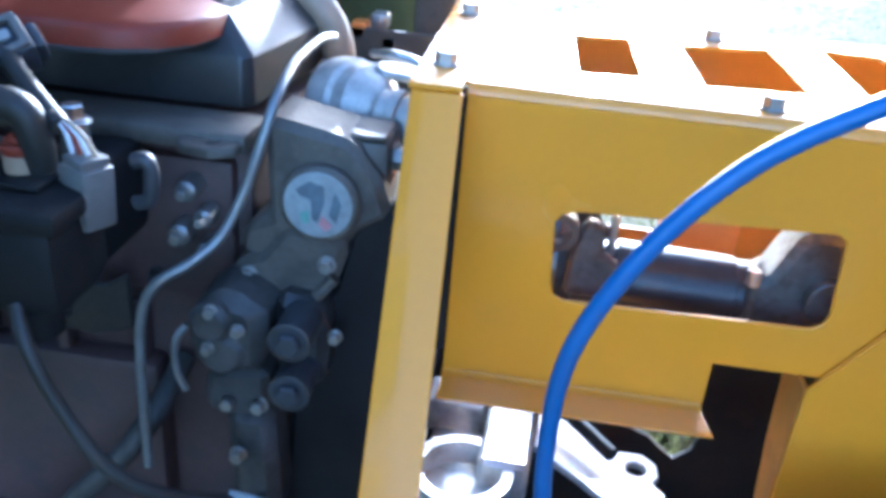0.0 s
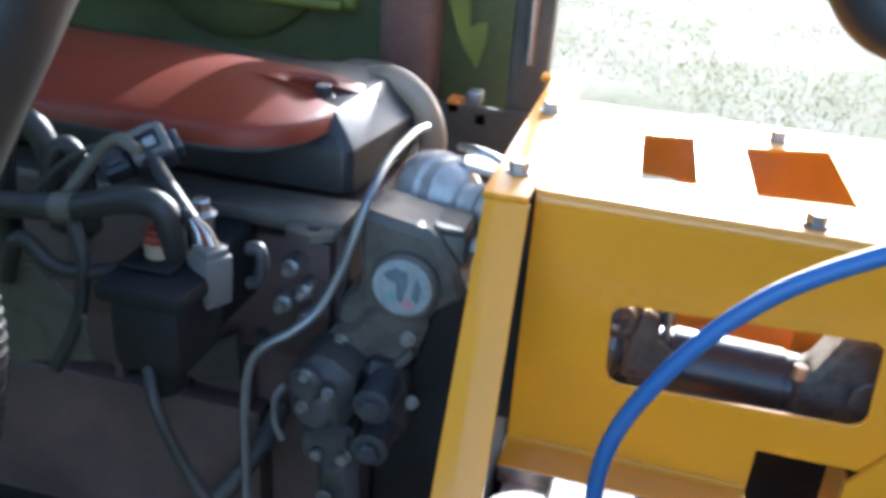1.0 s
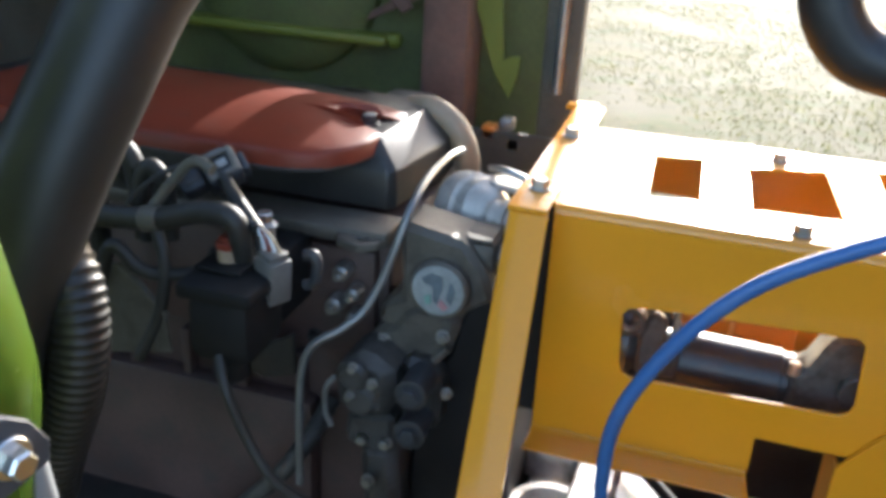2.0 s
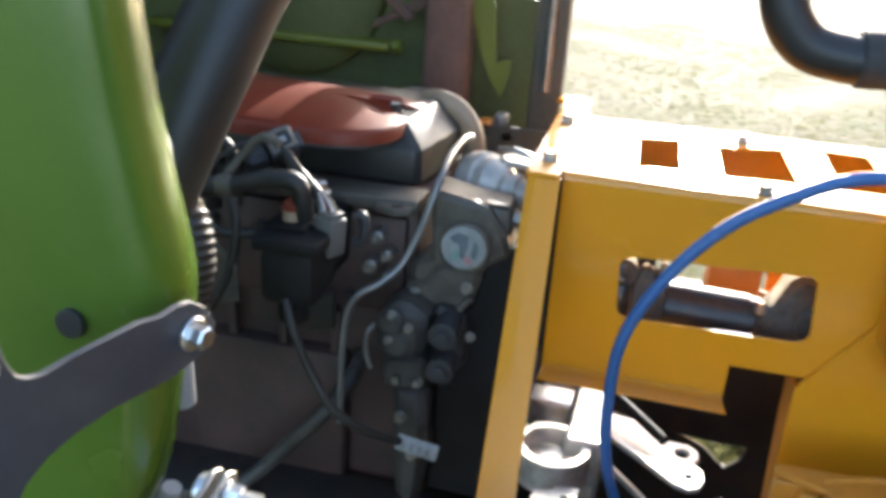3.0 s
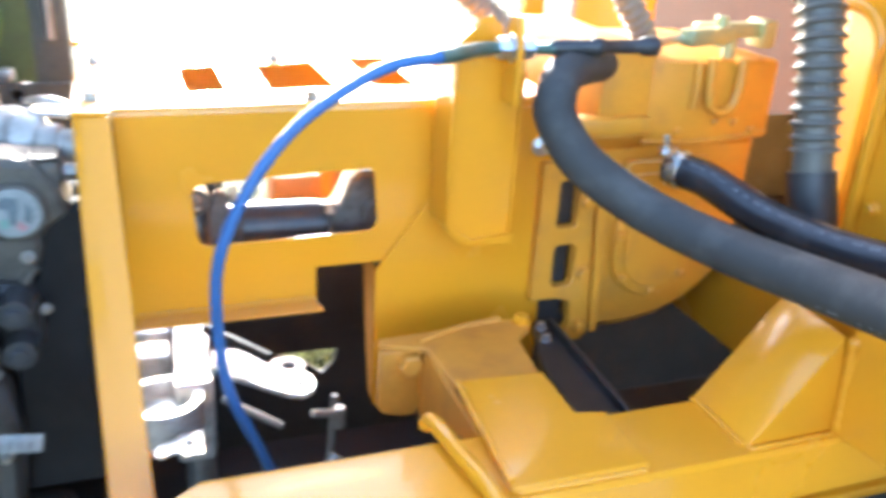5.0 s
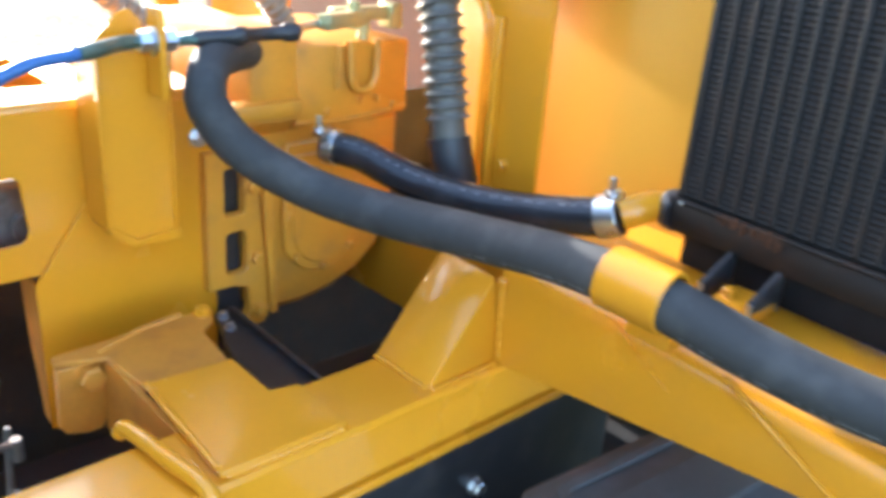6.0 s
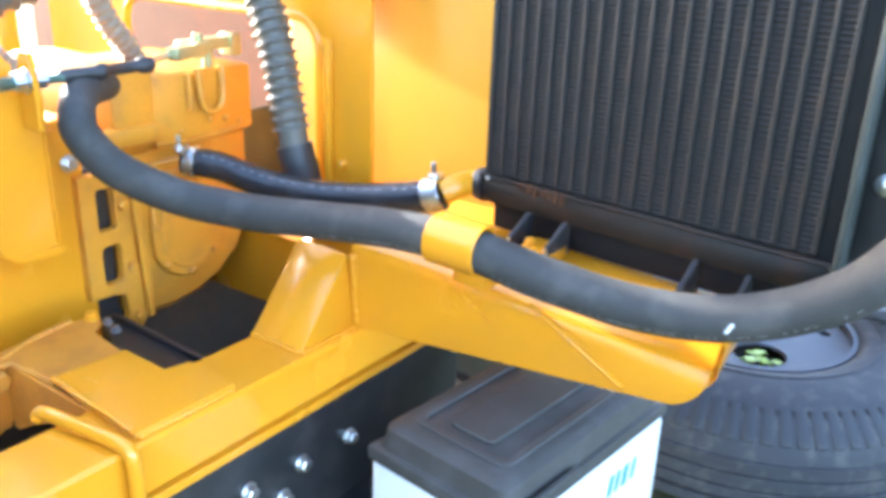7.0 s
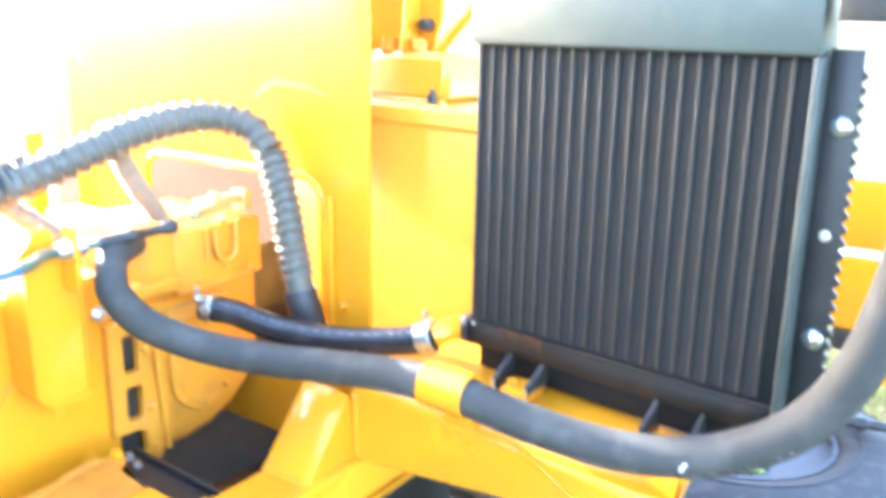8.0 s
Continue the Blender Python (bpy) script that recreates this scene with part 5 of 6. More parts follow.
part("wire_strap", tube([(-0.330, 0.675, 1.150), (-0.350, 0.655, 1.153), (-0.372, 0.640, 1.140), (-0.392, 0.628, 1.118), (-0.40, 0.62, 1.10)], 0.0032, 8), LOOM, eng)
part("tape_band", cyl((-0.372, 0.6185, 1.1035), (-0.352, 0.6205, 1.1058), 0.0142, 0.001, 18), CONDUIT, eng)
part("tape_band", cyl((-0.448, 0.609, 1.096), (-0.430, 0.611, 1.099), 0.0142, 0.001, 18), LOOM, eng)
part("loom", tube([(-0.36, 0.62, 1.10), (-0.345, 0.612, 1.06), (-0.352, 0.605, 1.00), (-0.38, 0.60, 0.94)], 0.007, 12), LOOM, eng)
part("loom", tube([(-0.27, 0.665, 1.05), (-0.262, 0.66, 1.0), (-0.275, 0.66, 0.95), (-0.275, 0.66, 0.93)], 0.006, 12), LOOM, eng)
part("loom", tube([(-0.30, 0.645, 1.160), (-0.325, 0.65, 1.165), (-0.35, 0.645, 1.140), (-0.37, 0.63, 1.11)], 0.006, 12), CONDUIT, eng)
part("heater_hose", tube([(-0.470, 0.67, 1.03), (-0.468, 0.668, 1.10), (-0.455, 0.668, 1.150), (-0.434, 0.670, 1.162), (-0.416, 0.672, 1.135), (-0.412, 0.68, 1.05)], 0.0125, 16), LOOM, eng, "looped black heater hose")
part("heater_hose", tube([(-0.404, 0.66, 1.06), (-0.404, 0.662, 1.115), (-0.397, 0.664, 1.140), (-0.386, 0.666, 1.143), (-0.376, 0.668, 1.12), (-0.374, 0.67, 1.06)], 0.0095, 16), LOOM, eng, "looped black heater hose")
part("shield", join(prism(1, 0.602, 0.606, [(-0.455, 0.93), (-0.440, 1.025), (-0.405, 1.047), (-0.385, 1.042), (-0.343, 1.000), (-0.338, 0.955)], off=0.001), tube([(-0.442, 0.604, 1.024), (-0.405, 0.604, 1.048), (-0.385, 0.604, 1.043), (-0.342, 0.604, 1.000)], 0.0035, 8)), CAST, eng, "bent sheet shield")
part("sensor_wire", tube([(-0.262, 0.575, 0.985), (-0.247, 0.56, 0.955), (-0.224, 0.558, 0.902), (-0.194, 0.56, 0.852), (-0.160, 0.580, 0.815), (-0.12, 0.622, 0.777)], 0.0060, 12), LOOM, eng)
tag = part("wire_tag", box((-0.124, 0.620, 0.762), (-0.066, 0.624, 0.784), 0.001, (-20, 8, 0)), STICKER, eng, "pale printed tag")
for k in range(4):
    part("print_bar", box((-0.116 + 0.011 * k, 0.6185, 0.769 - 0.0016 * k), (-0.110 + 0.011 * k, 0.6195, 0.779 - 0.0016 * k), 0.0003, (-20, 8, 0)), PRINT, tag, "grey printed bar")
for k in range(5):
    part("block_rib", box((-0.62 + 0.085 * k, 0.779, 0.60), (-0.606 + 0.085 * k, 0.7995, 0.87), 0.004), BLOCK, eng)
for x, z in ((-0.47, 0.99), (-0.39, 0.99), (-0.31, 0.99), (-0.25, 0.90)):
    part("bolt", hexbolt((x, 0.785, z), (0, -1, 0), 0.014, 0.009), OILED_SHADE, eng)
part("lower_hose", tube([(-0.40, 0.68, 0.58), (-0.352, 0.70, 0.625), (-0.312, 0.70, 0.676), (-0.262, 0.705, 0.735), (-0.235, 0.74, 0.78), (-0.23, 0.79, 0.80)], 0.012, 14), PUMP, eng, "dark grey hose low on the engine", smooth=80)
part("sump", box((-0.80, 0.66, 0.40), (-0.05, 0.80, 0.58), 0.03), OILED_SHADE, eng)

red = thing("engine_cover", (-0.45, 0.92, 1.15), "dusty red plastic cover on top of the engine", "cover")
notch = [(-0.200 - 0.075 * math.sin(radians(w)), 0.913 - 0.034 * math.cos(radians(w))) for w in range(0, 181, 12)]
rcv = [(-0.80, 0.765), (-0.62, 0.760), (-0.45, 0.757), (-0.340, 0.756), (-0.290, 0.757), (-0.262, 0.763), (-0.235, 0.778), (-0.212, 0.810), (-0.203, 0.845), (-0.200, 0.872)] + notch + [(-0.196, 0.955), (-0.203, 0.985), (-0.235, 1.008), (-0.30, 1.028), (-0.45, 1.05), (-0.62, 1.07), (-0.80, 1.075)]
rb = bmesh.new()
loops = []
for k, h in ((0.0, 1.130), (0.004, 1.1455), (0.018, 1.1500), (0.045, 1.1520), (0.12, 1.155), (0.25, 1.159), (0.45, 1.164), (0.75, 1.169), (0.96, 1.170)):
    loop = []
    for x, y in rcv:
        cx = max(-0.74, min(-0.335, x))
        brim = 0.016 * max(0, 1 - k / 0.8) if -0.276 < x < -0.22 and 0.88 < y < 0.945 else 0
        loop.append(rb.verts.new((x + k * (cx - x), y + k * (0.905 - y), h + (brim if h > 1.135 else 0))))
    loops.append(loop)
for a, b in zip(loops, loops[1:]):
    for k in range(len(a)):
        rb.faces.new((a[k], a[(k + 1) % len(a)], b[(k + 1) % len(a)], b[k]))
rb.faces.new(loops[-1])
rb.faces.new(loops[0][::-1])
bmesh.ops.recalc_face_normals(rb, faces=rb.faces)
part("cover_shell", rb, RED, red, smooth=50)
part("cover_edge", prism(2, 1.127, 1.1315, [(x - 0.002, y - 0.003) for x, y in rcv], off=0.001), DARK_PLASTIC, red, "dark lower edge")
part("pocket_bolt", hexbolt((-0.232, 0.913, 1.1505), (0, 0, 1), 0.018, 0.012), CAP_STEEL, red)

# ---- below the guard ----


def shifted(bm, dx, dy, dz):
    bmesh.ops.translate(bm, vec=(dx, dy, dz), verts=bm.verts)
    return bm


lower = thing("axle_casting", (0.15, 0.75, 0.55), "bright bare aluminium casting below the guard", "casting")
part("case", join(box((0.030, 0.862, 0.60), (0.092, 1.03, 0.662), 0.006), prism(2, 0.56, 0.702, [(0.090, 0.815), (0.148, 0.815), (0.153, 0.90), (0.158, 1.03), (0.098, 1.03)], off=0.006)), ALU, lower)
part("top_lug", join(box((0.020, 0.915, 0.655), (0.0905, 0.968, 0.700), 0.004), box((0.036, 0.990, 0.655), (0.094, 1.024, 0.702), 0.004)), ALU, lower)
part("round_flange", join(ring((0.074, 0.808, 0.640), (0.074, 0.808, 0.694), 0.058, 0.045, 36), lathe((0.074, 0.808, 0.650), (0, 0, 1), [(0.0455, 0), (0.0450, 0.014), (0.036, 0.020), (0.015, 0.022)], 30)), ALU, lower)
part("side_lug", box((-0.012, 0.93, 0.648), (0.0185, 0.962, 0.684), 0.004), ALU, lower)
part("side_lug", box((-0.006, 0.83, 0.60), (0.016, 0.86, 0.634), 0.004), ALU, lower)
part("lever_plate", prism(2, 0.682, 0.692, [(0.152, 0.868), (0.178, 0.842), (0.204, 0.820), (0.232, 0.792), (0.256, 0.772), (0.276, 0.764), (0.292, 0.774), (0.300, 0.796), (0.297, 0.818), (0.287, 0.832), (0.294, 0.846), (0.293, 0.866), (0.278, 0.881), (0.250, 0.880), (0.222, 0.900), (0.192, 0.924), (0.156, 0.930)], [circle(0.268, 0.853, 0.011, 16), circle(0.276, 0.796, 0.007, 12)], 0.002), ALU, lower, "bright lever plate with two holes")
part("pipe", cyl((0.148, 0.946, 0.724), (0.238, 0.842, 0.714), 0.0085), NEAR_BLACK, lower)
part("pipe", cyl((0.160, 0.806, 0.676), (0.235, 0.720, 0.672), 0.0055), DULL_STEEL, lower)
part("lug", prism(2, 0.664, 0.670, [(0.056, 0.70), (0.066, 0.692), (0.085, 0.70), (0.095, 0.688), (0.122, 0.688), (0.124, 0.745), (0.092, 0.742), (0.082, 0.728), (0.060, 0.722)], [circle(0.104, 0.716, 0.006, 12)], 0.001), ALU, lower)
part("column", cyl((0.125, 0.86, 0.42), (0.125, 0.86, 0.562), 0.024, 0.003), DULL_STEEL, lower)
# Dark sheets added to close the underside, standing in for shade.
belly = thing("belly_pan", (0.3, 0.9, 0.42), "dark pan added under the drive line to read as shade", "pan")
part("pan", prism(2, 0.40, 0.408, [(-0.85, 0.42), (1.0, 0.42), (1.0, 1.05), (-0.85, 1.05)]), OILED_SHADE, belly)
part("link_rod", cyl((0.20, 0.70, 0.42), (0.33, 0.78, 0.56), 0.012), DULL_STEEL, belly)
part("link_rod", join(cyl((0.275, 0.70, 0.700), (0.322, 0.715, 0.683), 0.006), cyl((0.318, 0.714, 0.66), (0.318, 0.714, 0.695), 0.009), cyl((0.315, 0.80, 0.42), (0.330, 0.80, 0.66), 0.006)), DULL_STEEL, belly)
part("link_rod", cyl((0.29, 0.62, 0.60), (0.30, 0.66, 0.42), 0.010), DULL_STEEL, belly)
part("pan_bolt", hexbolt((0.33, 1.129, 0.70), (0, -1, 0), 0.018, 0.012), STEEL, belly)
part("shelf", box((0.42, 0.43, 0.52), (1.0, 0.72, 0.535), 0.003), OILED_SHADE, belly, "dark lower plate added to read as shade")

# ---- green hood side, brackets ----
hood = thing("hood_side", (-0.45, 0.25, 0.85), "glossy green hood side panel with a rolled edge", "hood panel")
edge = smooth_path([(0, 1.75, 0.282), (0, 1.50, 0.262), (0, 1.383, 0.2500), (0, 1.300, 0.2400), (0, 1.240, 0.2290), (0, 1.175, 0.2160), (0, 1.140, 0.2140), (0, 1.10, 0.2200), (0, 1.059, 0.2300), (0, 0.99, 0.2420), (0, 0.93, 0.2600), (0, 0.86, 0.305), (0, 0.80, 0.40)], 4)
hb = bmesh.new()
hr = []
for p in edge:
    z, xr = p.y, -p.z
    row = [(xr - 0.004, 0.285), (xr + 0.001, 0.270), (xr, 0.252), (xr - 0.004, 0.238), (xr - 0.012, 0.226), (xr - 0.026, 0.218), (xr - 0.06, 0.211), (xr - 0.12, 0.206), (xr - 0.25, 0.204), (xr - 0.55, 0.22)]
    hr.append([hb.verts.new((x, y, z)) for x, y in row])
for a, b in zip(hr, hr[1:]):
    for k in range(len(a) - 1):
        hb.faces.new((a[k], a[k + 1], b[k + 1], b[k]))
bmesh.ops.recalc_face_normals(hb, faces=hb.faces)
bmesh.ops.solidify(hb, geom=hb.faces[:], thickness=0.003)
part("panel", hb, GREEN, hood, smooth=80)
part("hole_plug", cyl((-0.2815, 0.2075, 1.129), (-0.2815, 0.202, 1.129), 0.0125, 0.0005, 24), BLACK, hood, "round black hole plug")

brk = thing("hinge_bracket", (-0.22, 0.12, 1.05), "black steel hinge bracket with zinc bolts on the hood", "bracket")
A, B = Vector((-0.238, 0.05, 0)), Vector((-0.190, 0.238, 0))
along_ab = (B - A).normalized()
pl = [(-0.10, 1.33), (-0.036, 1.283), (-0.018, 1.258), (0.003, 1.211), (0.007, 1.192), (0.013, 1.180), (0.020, 1.175), (0.031, 1.172), (0.055, 1.174), (0.113, 1.175), (0.133, 1.171), (0.150, 1.173), (0.165, 1.171), (0.180, 1.160), (0.191, 1.140), (0.189, 1.125), (0.165, 1.118), (0.141, 1.114), (0.086, 1.117), (0.051, 1.115), (0.026, 1.109), (0.008, 1.098), (-0.003, 1.082), (-0.022, 1.086), (-0.035, 1.063), (-0.10, 1.02)]
side_ab = Vector((along_ab.y, -along_ab.x, 0))
hinge_m = Matrix(((along_ab.x, side_ab.x, 0, A.x), (along_ab.y, side_ab.y, 0, A.y), (0, 0, 1, -0.015), (0, 0, 0, 1))) @ Matrix.Translation((0.018, 0, 0))


def hinged(bm):
    bmesh.ops.transform(bm, matrix=hinge_m, verts=bm.verts)
    bmesh.ops.recalc_face_normals(bm, faces=bm.faces)
    return bm


part("plate", hinged(prism(1, 0.0, 0.006, pl, [circle(-0.032, 1.123, 0.0165, 28)], 0.001)), HINGE, brk, "blue-grey painted plate")
part("bolt", hinged(join(cyl((0.163, 0.006, 1.144), (0.163, 0.010, 1.144), 0.014, 0.001, 28), hexbolt((0.163, 0.009, 1.144), (0, 1, 0), 0.017, 0.014, False))), STEEL, brk, "zinc flange bolt")
part("bolt", hinged(lathe((-0.015, 0.006, 1.196), (0, 1, 0), [(0.0125, 0), (0.0130, 0.002), (0.0130, 0.006), (0.0105, 0.008), (0.004, 0.0083)], 28)), STEEL, brk, "round zinc bolt head")
part("link", hinged(prism(1, 0.014, 0.020, [(-0.044, 1.266), (-0.035, 1.271), (-0.022, 1.273), (-0.014, 1.266), (-0.011, 1.253), (-0.014, 1.240), (-0.022, 1.234), (-0.033, 1.233), (-0.042, 1.238), (-0.064, 1.236), (-0.11, 1.233), (-0.11, 1.252), (-0.061, 1.254), (-0.046, 1.257)], off=0.0015)), STEEL, brk, "zinc-plated link strap")
part("bolt", hinged(join(cyl((-0.024, 0.020, 1.250), (-0.024, 0.022, 1.250), 0.0115, 0.0006, 24), hexbolt((-0.024, 0.0215, 1.250), (0, 1, 0), 0.013, 0.007, False), cyl((-0.024, 0.006, 1.250), (-0.024, 0.014, 1.250), 0.008))), STEEL, brk, "zinc hex bolt")
part("pivot_tube", hinged(ring((-0.032, -0.02, 1.123), (-0.032, 0.012, 1.123), 0.0190, 0.0160, 36)), DULL_STEEL, brk, "scuffed steel pivot tube")
# Near-black disc paints the shade inside the open tube.
part("bore_shade_disc", hinged(cyl((-0.032, -0.012, 1.123), (-0.032, -0.006, 1.123), 0.0158, 0.001, 30)), NEAR_BLACK, brk)
part("lower_strap", hinged(prism(1, 0.0065, 0.0105, [(-0.028, 1.099), (-0.034, 1.086), (-0.033, 1.064), (-0.038, 1.062), (-0.046, 1.065), (-0.088, 1.080), (-0.13, 1.095), (-0.13, 1.116), (-0.084, 1.101), (-0.055, 1.085), (-0.046, 1.092), (-0.040, 1.103)], off=0.001)), SHEET, brk, "dull zinc strap")
part("lower_bolt", hinged(join(cyl((-0.027, 0.0065, 1.065), (-0.027, 0.016, 1.065), 0.0065, 0.001, 16), cyl((-0.027, 0.0165, 1.065), (-0.027, 0.019, 1.065), 0.0078, 0.0006, 16))), STEEL, brk)
part("side_bolt", hinged(join(cyl((-0.092, 0.006, 1.240), (-0.1065, 0.052, 1.240), 0.0060, 0.0005, 14), cyl((-0.1065, 0.051, 1.240), (-0.1065, 0.053, 1.240), 0.0105, 0.0005, 20), hexbolt((-0.1065, 0.053, 1.240), (0, 1, 0), 0.013, 0.009, False))), STEEL, brk, "long zinc stud with a nut")
part("spring_clip", hinged(join(box((-0.116, 0.046, 1.2530), (-0.098, 0.062, 1.2550), 0.0005), box((-0.118, 0.046, 1.2240), (-0.100, 0.062, 1.2260), 0.0005), box((-0.1175, 0.046, 1.2265), (-0.1160, 0.050, 1.2525), 0.0005))), STEEL, brk, "bent zinc clip")
part("rubber_stop", join(cyl((-0.237, 0.285, 1.085), (-0.244, 0.30, 1.005), 0.0115, 0.004), cyl((-0.236, 0.284, 1.086), (-0.235, 0.283, 1.100), 0.006)), GREY_TUBE, brk, "grey rubber stop")
whole("drain_tube", tube([(-0.262, 0.30, 0.905), (-0.270, 0.30, 0.88), (-0.279, 0.30, 0.83), (-0.29, 0.30, 0.76)], 0.010, 16), GREY_TUBE, "grey rubber tube end behind the green panel", "tube")

lat = thing("latch_bracket", (-0.12, 0.07, 0.9), "bright folded steel latch bracket with two bolts", "bracket")
for x in (-0.1075, -0.0985):
    part("strap", shifted(prism(0, x, x + 0.004, [(0.090, 1.108), (0.088, 1.120), (0.078, 1.126), (0.066, 1.122), (-0.008, 1.112), (-0.024, 1.106), (-0.036, 1.088), (-0.038, 1.060), (-0.034, 1.050), (-0.012, 1.060), (-0.004, 1.084), (0.004, 1.094), (0.064, 1.100), (0.078, 1.100)], off=0.0008), 0.006, 0.014, -0.011), DULL_STEEL, lat, "dull zinc strap")
for y, z in ((0.074, 1.112), (-0.018, 1.098)):
    part("bolt", shifted(join(hexbolt((-0.0942, y, z), (1, 0, 0), 0.0135, 0.009), cyl((-0.084, y, z), (-0.070, y, z), 0.0042, 0.0008, 14), *[ring((-0.083 + 0.0024 * k, y, z), (-0.0818 + 0.0024 * k, y, z), 0.0050, 0.0040, 14) for k in range(5)], lathe((-0.108, y, z), (-1, 0, 0), [(0.0105, 0), (0.0105, 0.005), (0.006, 0.008)], 20)), 0.006, 0.014, -0.011), STEEL, lat, "zinc bolt and nut")
fold = bmesh.new()
fr = []
for z, dx, dy, sag in ((1.088, 0.0, 0.0, 1.0), (1.045, -0.004, 0.001, 0.8), (0.98, -0.012, 0.004, 0.5), (0.80, -0.04, 0.012, 0.0)):
    fr.append([fold.verts.new((x + dx, y + dy, z - sag * drop)) for x, y, drop in ((-0.205, 0.115, 0.10), (-0.175, 0.095, 0.062), (-0.150, 0.082, 0.036), (-0.128, 0.075, 0.016), (-0.108, 0.072, 0.004), (-0.090, 0.070, 0.0), (-0.078, 0.070, 0.003), (-0.070, 0.071, 0.006), (-0.067, 0.076, 0.012), (-0.067, 0.092, 0.030))])
for a, b in zip(fr, fr[1:]):
    for k in range(len(a) - 1):
        fold.faces.new((a[k], a[k + 1], b[k + 1], b[k]))
bmesh.ops.recalc_face_normals(fold, faces=fold.faces)
bmesh.ops.solidify(fold, geom=fold.faces[:], thickness=0.003)
part("folded_plate", shifted(fold, 0.007, 0.010, -0.014), SHEET, lat, smooth=60)
part("latch_arm", box((-0.125, 0.082, 0.785), (-0.046, 0.290, 0.797), 0.002), STEEL, lat)
for z in (1.045, 1.015):
    part("rivet", lathe((-0.068, 0.09, z), (1, 0, 0), [(0.006, 0), (0.006, 0.003), (0.003, 0.006)], 14), STEEL, lat)

duct = thing("air_duct", (-0.27, 0.45, 1.2), "dark grey rubber air duct behind the green panel", "duct")
part("duct_body", tube([(0.10, 0.80, 1.56), (-0.03, 0.73, 1.52), (-0.13, 0.66, 1.485), (-0.215, 0.59, 1.445), (-0.268, 0.53, 1.385), (-0.30, 0.475, 1.29), (-0.332, 0.42, 1.18), (-0.362, 0.385, 1.07), (-0.385, 0.37, 0.95)], 0.046, 28), DUCT, duct, smooth=80)
part("duct_band", ring((-0.245, 0.556, 1.417), (-0.254, 0.546, 1.406), 0.050, 0.044, 32), DULL_STEEL, duct, "dull steel hose band")
ch = thing("intake_hose", (-0.33, 0.42, 0.95), "black corrugated rubber hose beside the engine", "hose")
part("hose_body", corrugated([(-0.395, 0.46, 1.12), (-0.345, 0.445, 1.150), (-0.315, 0.435, 1.135), (-0.302, 0.425, 1.09), (-0.310, 0.42, 1.03), (-0.337, 0.42, 0.96), (-0.372, 0.42, 0.86)], 0.0265, 0.0085, 0.0016), DUCT, ch, smooth=60)

# ---- far side of the engine bay ----
far = thing("far_hood_side", (-0.6, 1.4, 0.6), "dark inside of the far hood panel in shade", "hood panel")
part("panel", prism(1, 1.46, 1.47, [(-1.6, 0.5), (-0.10, 0.5), (-0.10, 1.275), (-0.36, 1.285), (-0.40, 1.95), (-1.6, 1.95)], off=0.002), HOOD_OLIVE, far)
part("pillar", box((-0.09, 1.34, 0.5), (-0.028, 1.40, 1.95), 0.008), HOOD_DARK, far, "dark pillar")
part("rib", box((-0.315, 1.36, 0.5), (-0.225, 1.4595, 1.95), 0.016), RUST_BROWN, far, "rusty brown upright")
part("seal", tube([(-0.06, 1.335, 1.95), (-0.06, 1.334, 1.5), (-0.058, 1.332, 1.12)], 0.008, 10), DULL_STEEL, far)
lf = prism(1, 1.400, 1.406, [(-0.248, 1.31), (-0.215, 1.31), (-0.195, 1.29), (-0.180, 1.264), (-0.170, 1.150), (-0.155, 1.160), (-0.140, 1.160), (-0.142, 1.125), (-0.155, 1.084), (-0.178, 1.115), (-0.193, 1.146), (-0.234, 1.261)], off=0.001)
part("green_flap", lf, FADED, far, "pointed green flap")
part("green_strip", join(box((-0.95, 1.40, 1.148), (-0.395, 1.459, 1.168), 0.009), cyl((-0.40, 1.43, 1.158), (-0.374, 1.43, 1.160), 0.014, 0.007)), FADED, far, "green edge strip")
part("olive_bulge", lathe((-0.62, 1.459, 1.27), (0, -1, 0), [(0.20, 0), (0.195, 0.015), (0.17, 0.032), (0.12, 0.042), (0.02, 0.046)], 36), HOOD_OLIVE, far, "olive pressed bulge in the panel")
part("brace", prism(1, 1.405, 1.415, [(-0.50, 1.335), (-0.475, 1.345), (-0.345, 1.225), (-0.365, 1.212)], off=0.002), RUST_BROWN, far, "rusty diagonal brace")
part("brace", prism(1, 1.416, 1.424, [(-0.44, 1.19), (-0.43, 1.21), (-0.33, 1.265), (-0.325, 1.245)], off=0.002), RUST_BROWN, far, "rusty diagonal brace")
part("top", prism(2, 1.95, 1.96, [(-1.6, 0.9), (-0.02, 0.9), (-0.02, 1.47), (-1.6, 1.47)], off=0.001), HOOD_DARK, far)
part("front_wall", prism(0, -1.0, -0.99, [(0.3, 0.4), (1.46, 0.4), (1.46, 1.95), (0.3, 1.95)], off=0.001), HOOD_DARK, far)
for x, z, m in ((-0.165, 1.045, ORANGE), (-0.12, 1.03, STEEL), (-0.135, 1.06, DULL_STEEL)):
    part("lamp_stud", box((x - 0.012, 1.30, z - 0.012), (x + 0.012, 1.335, z + 0.012), 0.004), m, far)
part("lower_panel", prism(1, 1.30, 1.31, [(-0.9, 0.4), (-0.03, 0.4), (-0.03, 1.05), (-0.9, 1.05)], off=0.001), HOOD_DARK, far)

# Added plates block the view through gaps; their dark tones stand for shade.
backing = thing("far_backing", (0.3, 1.15, 0.34), "dark plates added beyond the drive line to read as shade", "chassis rail")
